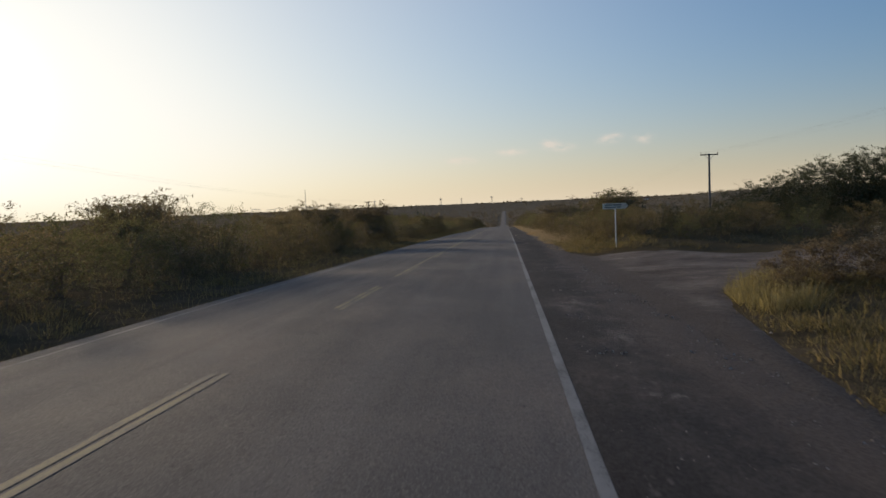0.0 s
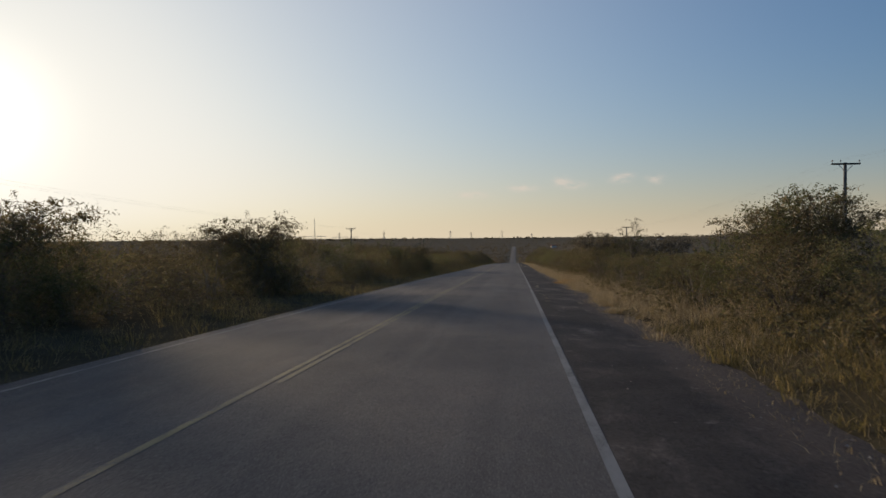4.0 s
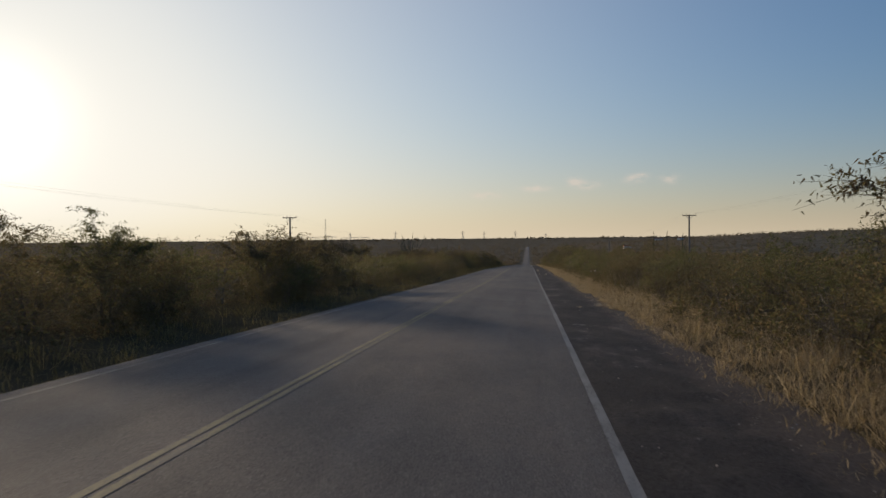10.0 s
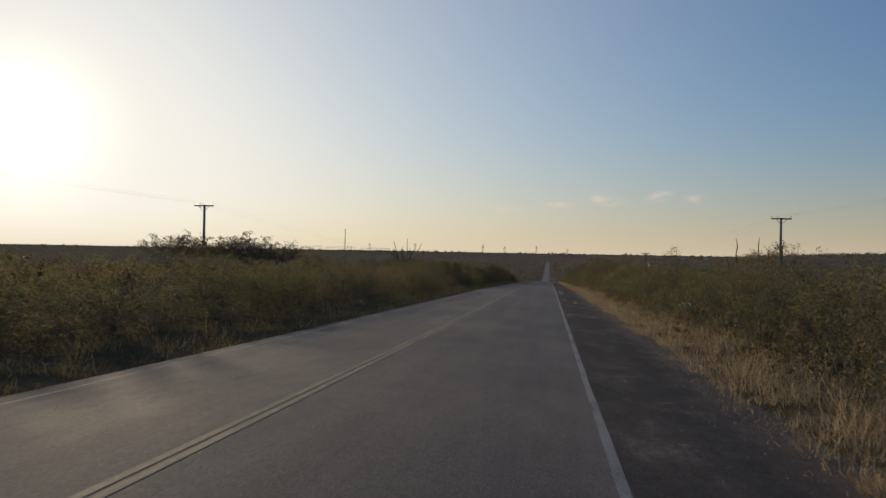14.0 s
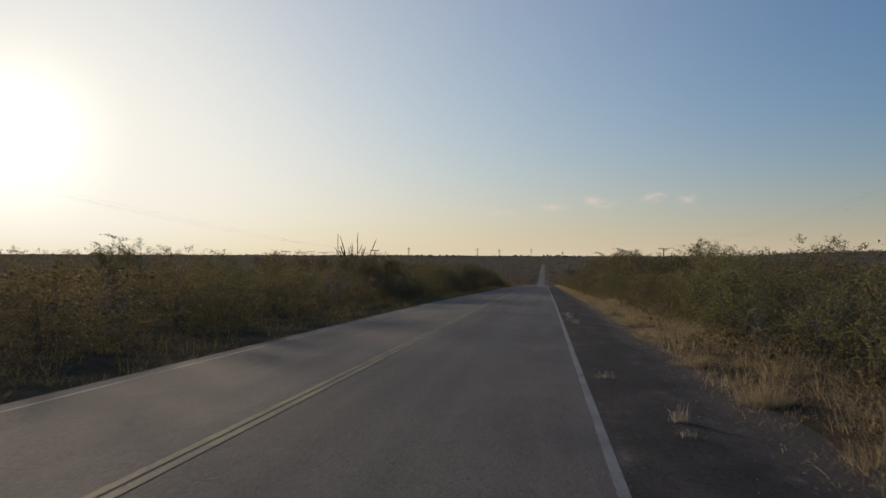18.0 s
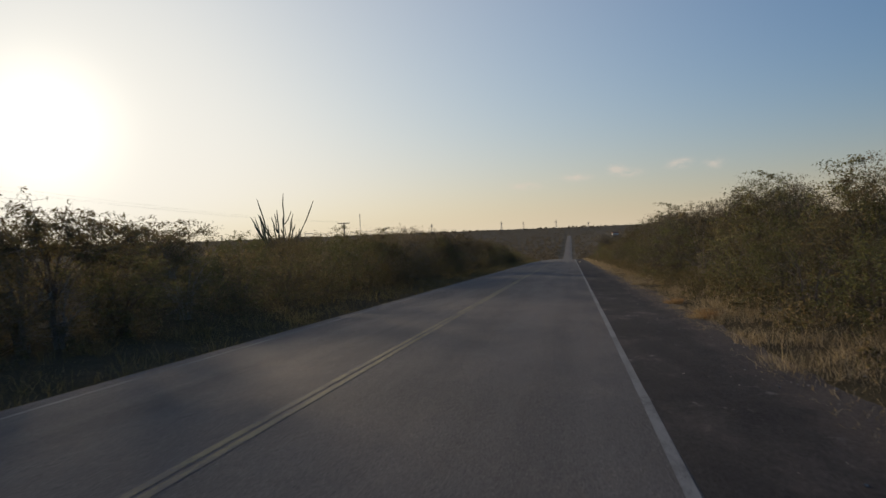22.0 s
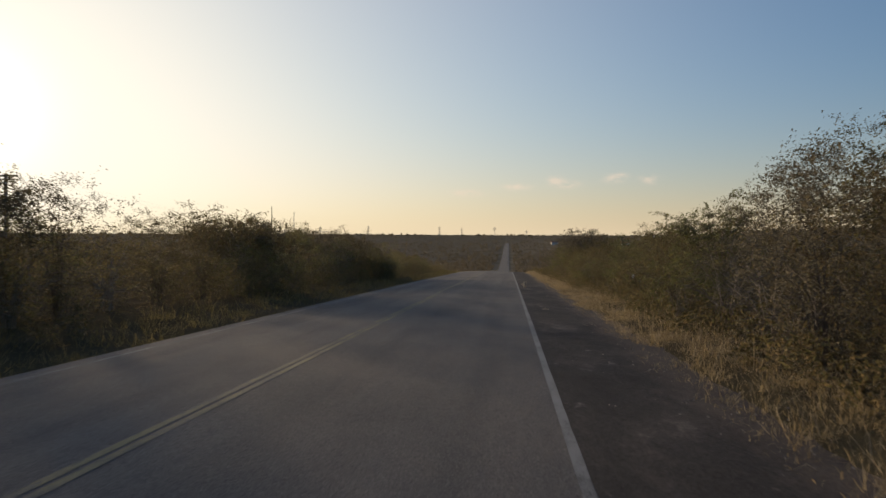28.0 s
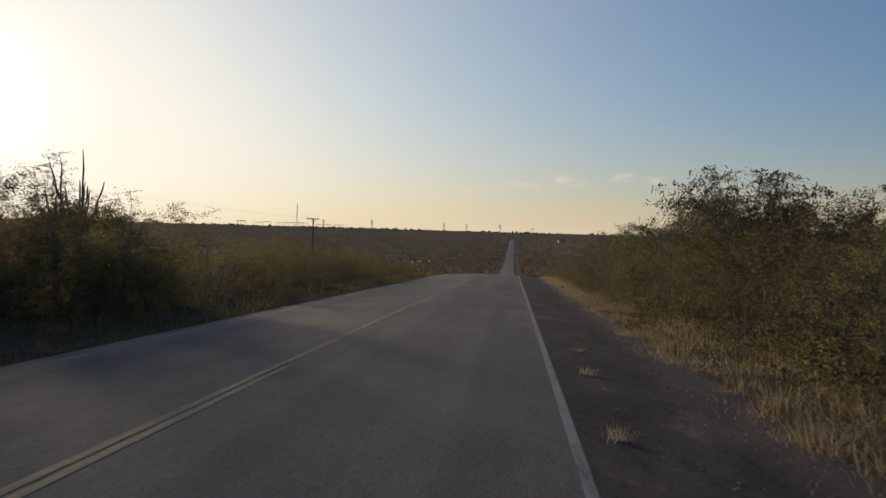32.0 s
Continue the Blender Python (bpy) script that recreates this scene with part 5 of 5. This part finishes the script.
crumpled("plastic_bag", 7.2, 105.9, float(ground_z(7.2, 105.9)) + 0.22, (0.14, 0.05, 0.045), 2, "crumpled white plastic bag caught in the dry grass", "bag", PLASTIC)
crumpled("plastic_sack", 7.75, 127.1, float(ground_z(7.75, 127.1)) + 0.66, (0.32, 0.16, 0.10), 5, "torn white plastic sack hung up on a thorn bush", "sack", PLASTIC)
crumpled("plastic_bottle_bag", 8.0, 254.0, float(ground_z(8.0, 254.0)) + 0.9, (0.06, 0.05, 0.09), 7, "small white plastic bag caught in thorn twigs", "bag", PLASTIC)
srng = np.random.RandomState(21)
for i in range(70):
    yv = srng.uniform(4, 300)
    xv = srng.choice([srng.uniform(3.9, 5.7), srng.uniform(5.2, 6.4)])
    s = srng.uniform(0.01, 0.026)
    zb = float(road_z(yv)) - CROWN * 3.5 - 0.03 * (xv - 3.5) - 0.02 if xv < 5.6 else float(ground_z(xv, yv))
    ob = crumpled("stone", xv, yv, zb + s * 0.4, (s * 1.3, s, s * 0.7), 100 + i, "small pale stone on the gravel shoulder", "stone", STONE)
    tagged(ob, group="shoulder stones")


# loose grit where the shoulder crumbles into the verge
n = 5200
gxp = np.concatenate([srng.normal(5.15, 0.36, n * 2 // 3), srng.uniform(3.6, 5.4, n - n * 2 // 3)])
gyp = np.concatenate([srng.uniform(2, 300, n - 700), srng.uniform(2, 22, 700)])
rad = srng.uniform(0.005, 0.016, n) * srng.uniform(0.6, 1.5, n)
ctr = np.stack([gxp, gyp, np.where(gxp < 5.6, road_z(gyp) - CROWN * 3.5 - 0.03 * (gxp - 3.5) - 0.005, ground_z(gxp, gyp) + 0.01)], 1)
octa = np.array([[1, 0, 0], [0, 1, 0], [-1, 0, 0], [0, -1, 0], [0, 0, 0.8], [0, 0, -0.8]])
V = (ctr[:, None, :] + octa[None] * rad[:, None, None] * srng.uniform(0.6, 1.4, (n, 6, 1))).reshape(-1, 3)
tri = np.array([[0, 1, 4], [1, 2, 4], [2, 3, 4], [3, 0, 4], [1, 0, 5], [2, 1, 5], [3, 2, 5], [0, 3, 5]])
put("shoulder_grit", mesh_np("shoulder_grit", V, (np.arange(n)[:, None, None] * 6 + tri[None]).reshape(-1, 3)), STONE, label="loose grit and gravel along the shoulder edge", category="gravel", kind="stuff")


def grass_tuft(x, y, h, n, seed, material, label, spread=0.05):
    rng = np.random.RandomState(seed)
    xs, ys = rng.normal(0, spread, n), rng.normal(0, spread, n)
    V, F = blades(rng, xs + x, ys + y, h * rng.uniform(0.35, 1.0, n), 0.0032, 0.75)
    zb = float(road_z(y)) - CROWN * 3.5 - 0.03 * (x - 3.5) - 0.02 if x < 5.6 else float(ground_z(x, y))
    V = V - np.array([x, y, float(ground_z(x, y))])
    ob = put("grass_tuft", mesh_np("grass_tuft", V, F), material, label=label, category="grass tuft", group="shoulder tufts")
    ob.matrix_world = pose(x, y, zb)
    return ob


for i, (x, y, h) in enumerate([(3.81, 155.7, 0.42), (3.75, 158.6, 0.36), (3.72, 160.8, 0.28), (4.31, 140.4, 0.38), (4.25, 139.6, 0.2), (3.76, 143.5, 0.25), (3.76, 51.9, 0.12), (3.78, 53.6, 0.12), (3.8, 55.5, 0.1), (4.8, 51.4, 0.15),
                               (3.75, 264.0, 0.3), (3.8, 267.5, 0.34), (3.9, 271.0, 0.25), (4.0, 273.5, 0.2), (3.72, 62.5, 0.15), (3.8, 64.0, 0.15), (4.3, 94.0, 0.2), (5.0, 95.0, 0.3), (4.0, 246.5, 0.2)]):
    grass_tuft(x, y, h * 0.85, 60, 300 + i, PALE_GRASS, "bleached dead grass tuft growing through the shoulder")
# tussocks of matted dead grass that spill on to the shoulder
for i, (x, y, h, w) in enumerate([(5.15, 68.7, 0.28, 0.22), (5.5, 69.6, 0.40, 0.28), (5.85, 68.9, 0.42, 0.30), (6.2, 70.2, 0.5, 0.34), (5.75, 70.9, 0.38, 0.26), (5.5, 106.5, 0.3, 0.24), (5.6, 152.5, 0.4, 0.3), (5.7, 156.0, 0.42, 0.3), (5.6, 163.5, 0.4, 0.28), (5.7, 184.5, 0.42, 0.3), (5.6, 189.0, 0.36, 0.26),
                                  (5.5, 47.8, 0.4, 0.28), (5.6, 50.6, 0.45, 0.3), (5.8, 52.5, 0.45, 0.3), (5.7, 142.0, 0.4, 0.28), (5.6, 146.0, 0.42, 0.3), (5.6, 200.5, 0.36, 0.26), (5.7, 250.5, 0.42, 0.3), (5.6, 254.0, 0.4, 0.28)]):
    rng = np.random.RandomState(500 + i)
    a, r = rng.uniform(0, 2 * np.pi, 620), w * np.sqrt(rng.uniform(0, 1, 620))
    xs, ys = x + r * np.cos(a), y + r * np.sin(a)
    V, F = blades(rng, xs, ys, h * rng.uniform(0.35, 1.0, 620) * (1.1 - 0.5 * r / w), 0.0028, 1.8, a)
    g = float(ground_z(x, y))
    ob = put("grass_tussock", mesh_np("grass_tussock", V - np.array([x, y, g]), F), SUNLIT_GRASS if i < 5 or 180 < y < 195 else GOLD_GRASS, label="matted dead grass tussock, coloured orange as if sunlit, at the edge of the shoulder" if i < 5 or 180 < y < 195 else "matted straw-coloured grass tussock at the edge of the shoulder", category="dead grass", group="grass tussocks")
    ob.matrix_world = pose(x, y, g + (0.07 if x < 5.6 else 0.0))
# tall pale stalks standing out of the verge grass
stalks = [(7.0, 109.8), (7.2, 111.8), (7.3, 105.0), (7.0, 110.5), (7.4, 111.5), (7.1, 103.0), (7.5, 149.0), (7.3, 218.5), (7.2, 108.2), (7.3, 108.9), (7.0, 107.6), (7.5, 107.0), (7.4, 215.0), (7.1, 214.2), (7.3, 275.2), (7.2, 274.5), (7.4, 83.0), (7.2, 147.0), (7.5, 162.0), (7.3, 216.0)]
for i, (x, y) in enumerate(stalks):
    rng = np.random.RandomState(400 + i)
    ob = tagged(thing("dry_stalk_clump", x, y), "clump of tall pale dry stalks in the verge", "stalk", "dry stalks")
    for k in range(5):
        o = np.array([rng.normal(0, 0.18), rng.normal(0, 0.18), -0.03])
        d = np.array([rng.normal(0, 0.12), rng.normal(0, 0.12), 1.0]) * rng.uniform(0.55, 1.05)
        V, F = tubes([(np.stack([o, o + d * 0.5, o + d + rng.normal(0, 0.05, 3)]), [0.006, 0.005, 0.003])], 4)
        put("stalk", mesh_np("stalk", V, F), STALK, ob)

# grass on the corner before the track: straw at its rim, olive behind; and low growth past the track
def corner_in(x, y):
    """How far a place lies inside the corner's rim, in metres across the road."""
    return np.minimum(x - np.interp(y, [0, 5.2, 14.2], [5.1, 5.6, 7.05]) - 0.10 * np.sin(y * 2.3), (np.interp(x, TRACK_X, TRACK_LO) - y) * 0.6 + 0.25)


# dense low olive grass that thins out over the dirt
x, y, s, b = tufted(grng, 1500, 44, (5.2, 15), (2, 17.5), 0.17)
deep = corner_in(x, y) + grng.normal(0, 0.16, len(x))
keep = (deep > 0) & ((x < 10) | (y > 9))
x, y, s, b, deep = x[keep], y[keep], s[keep], b[keep], deep[keep]
V, F = blades(grng, x, y, (0.35 + 0.65 * s) * grng.uniform(0.10, 0.30, len(x)) * np.interp(deep, [0, 0.5], [0.35, 1.0]), 0.0042, 1.5, b)
put("corner_green_grass", mesh_np("corner_green_grass", V, F), GREEN_GRASS, label="low olive grass on the track corner", category="grass", kind="stuff")
# yellow-green tufts at its tip
x, y, s, b = tufted(grng, 150, 60, (6.6, 9.2), (11.2, 15.4), 0.13)
keep = (corner_in(x, y) > 0.02) & (corner_in(x, y) < 1.1)
x, y, s, b = x[keep], y[keep], s[keep], b[keep]
V, F = blades(grng, x, y, (0.4 + 0.6 * s) * grng.uniform(0.2, 0.52, len(x)), 0.0034, 1.2, b)
put("corner_grass", mesh_np("corner_grass", V, F), STRAW_GREEN, label="yellow-green grass on the tip of the track corner", category="grass", kind="stuff")
x, y, s, b = tufted(grng, 430, 44, (5.7, 8.8), (28.5, 44), 0.16)
keep = ~on_track(x, y) & (x > 5.75 + 0.2 * np.sin(y * 1.7))
x, y, s, b = x[keep], y[keep], s[keep], b[keep]
V, F = blades(grng, x, y, (0.4 + 0.6 * s) * grng.uniform(0.08, 0.28, len(x)), 0.0042, 1.5, b)
put("verge_green_grass", mesh_np("verge_green_grass", V, F), GREEN_GRASS, label="low olive grass on the verge past the side track", category="grass", kind="stuff")
x, y, s, b = tufted(grng, 1500, 26, (6.2, 26), (26, 44), 0.2)
keep = y > np.interp(x, TRACK_X, TRACK_HI) + 0.1
x, y, s, b = x[keep], y[keep], s[keep], b[keep]
V, F = blades(grng, x, y, s * grng.uniform(0.10, 0.34, len(x)), 0.005, 1.4, b)
put("track_grass", mesh_np("track_grass", V, F), DARK_GRASS, label="low olive grass beyond the gravel track", category="grass", kind="stuff")
rust = shrub_kind("rusty_bush", 81, 1.0, 1.7, 10, 5, 7600, (0.040, 0.020), LEAF_RUST, TWIG, "low rust-brown bush on the track corner", "bush", "corner bushes")
pale = shrub_kind("pale_shrub", 82, 1.1, 1.6, 14, 7, 3000, (0.034, 0.022), LEAF_PALE, PALE_TWIG, "pale grey shrub with dry seed heads", "bush", "corner bushes")
for kind, places in ((rust, [(8.0, 13.2, 0.75), (9.0, 13.7, 0.95), (10.0, 13.2, 0.9), (9.3, 11.8, 0.55)]), (pale, [(11.3, 13.9, 1.0), (12.5, 14.3, 1.1), (10.6, 14.9, 0.85), (13.9, 14.0, 1.1)])):
    for n, (x, y, k) in enumerate(places):
        m = pose(x, y, float(ground_z(x, y)), 0, 0, 70 * n)
        ob = kind if n == 0 else copy_thing(kind, m)
        ob.matrix_world = m @ Matrix.Diagonal((k, k, k, 1))


# ---------------------------------------------------------------- far things on the horizon
def lattice(height, half0, half1, levels, r):
    """Tubes of a square lattice tower."""
    paths, c = [], [(-1, -1), (1, -1), (1, 1), (-1, 1)]
    zs = np.linspace(0, height, levels + 1)
    w = np.linspace(half0, half1, levels + 1)
    for (sx, sy) in c:
        paths.append((np.array([[sx * half0, sy * half0, -1], [sx * half1, sy * half1, height]]), [r, r]))
    for i in range(levels):
        for k in range(4):
            a, b = c[k], c[(k + 1) % 4]
            lo, hi = (a, b) if i % 2 else (b, a)
            paths.append((np.array([[lo[0] * w[i], lo[1] * w[i], zs[i]], [hi[0] * w[i + 1], hi[1] * w[i + 1], zs[i + 1]]]), [r * 0.6, r * 0.6]))
    return paths


mast = tagged(thing("radio_mast", -848, 2929), "slender lattice radio mast on the horizon", "mast")
V, F = tubes(lattice(93, 2.2, 0.9, 22, 0.24), 4)
put("lattice", mesh_np("lattice", V, F), STEEL, mast)
for i, (az, top) in enumerate([(-5.2, 38), (-3.5, 34), (-1.0, 36), (-10.6, 40), (-14.2, 36), (1.4, 24)]):
    a = radians(az)
    tw = tagged(thing("transmission_tower", 3000 * math.sin(a), 3000 * math.cos(a)), "steel lattice transmission tower on the horizon", "tower", "transmission towers")
    V, F = tubes(lattice(top, 3.6, 0.9, 10, 0.3), 4)
    put("lattice", mesh_np("lattice", V, F), STEEL, tw)
    for zz in (0.72, 0.85):
        V, F = tubes([(np.array([[-7, 0, top * zz], [7, 0, top * zz]]), [0.35, 0.35])], 4)
        put("crossarm", mesh_np("crossarm", V, F), STEEL, tw)
# switchyard gantries round the mast
prng = np.random.RandomState(77)
for i in range(11):
    gxx = -1060 + i * 40 + prng.uniform(-6, 6)
    gyy = 2860 + prng.uniform(-60, 60)
    hh = prng.uniform(17, 25)
    gt = tagged(thing("switchyard_gantry", gxx, gyy), "steel switchyard gantry on the horizon", "gantry", "switchyard gantries")
    for px in (-16, 0, 16):
        V, F = tubes([(np.array([[px, 0, -1], [px, 0, hh]]), [0.6, 0.45])], 4)
        put("column", mesh_np("column", V, F), STEEL, gt)
    V, F = tubes([(np.array([[-17, 0, hh - 2]] + [[17, 0, hh - 2]]), [0.75, 0.75])], 4)
    put("beam", mesh_np("beam", V, F), STEEL, gt)


def farmhouse(x, y, w, d, h, turn):
    ob = tagged(thing("farmhouse", x, y, None, turn), "small whitewashed farmhouse with a clay roof far off in the scrub", "house", "farmhouses")
    bm = bmesh.new()
    bar(bm, -w / 2, w / 2, -d / 2, d / 2, -0.5, h)
    part("wall", bm, WHITEWASH, ob)
    bm = bmesh.new()
    vs = [bm.verts.new(p) for p in ((-w / 2 - 0.5, -d / 2 - 0.5, h), (w / 2 + 0.5, -d / 2 - 0.5, h), (w / 2 + 0.5, d / 2 + 0.5, h), (-w / 2 - 0.5, d / 2 + 0.5, h), (-w / 2 - 0.5, 0, h + 1.8), (w / 2 + 0.5, 0, h + 1.8))]
    for f in ((0, 1, 5, 4), (2, 3, 4, 5), (0, 4, 3), (1, 2, 5), (3, 2, 1, 0)):
        bm.faces.new([vs[i] for i in f])
    part("roof", bm, ROOF_TILE, ob)
    return ob


for (x, y, w, d, h, r) in [(70, 1260, 9, 7, 3.2, 10), (215, 1250, 12, 8, 3.4, -15), (130, 1000, 9, 6, 3, 5), (235, 1180, 8, 6, 3, 40)]:
    farmhouse(x, y, w, d, h, r)
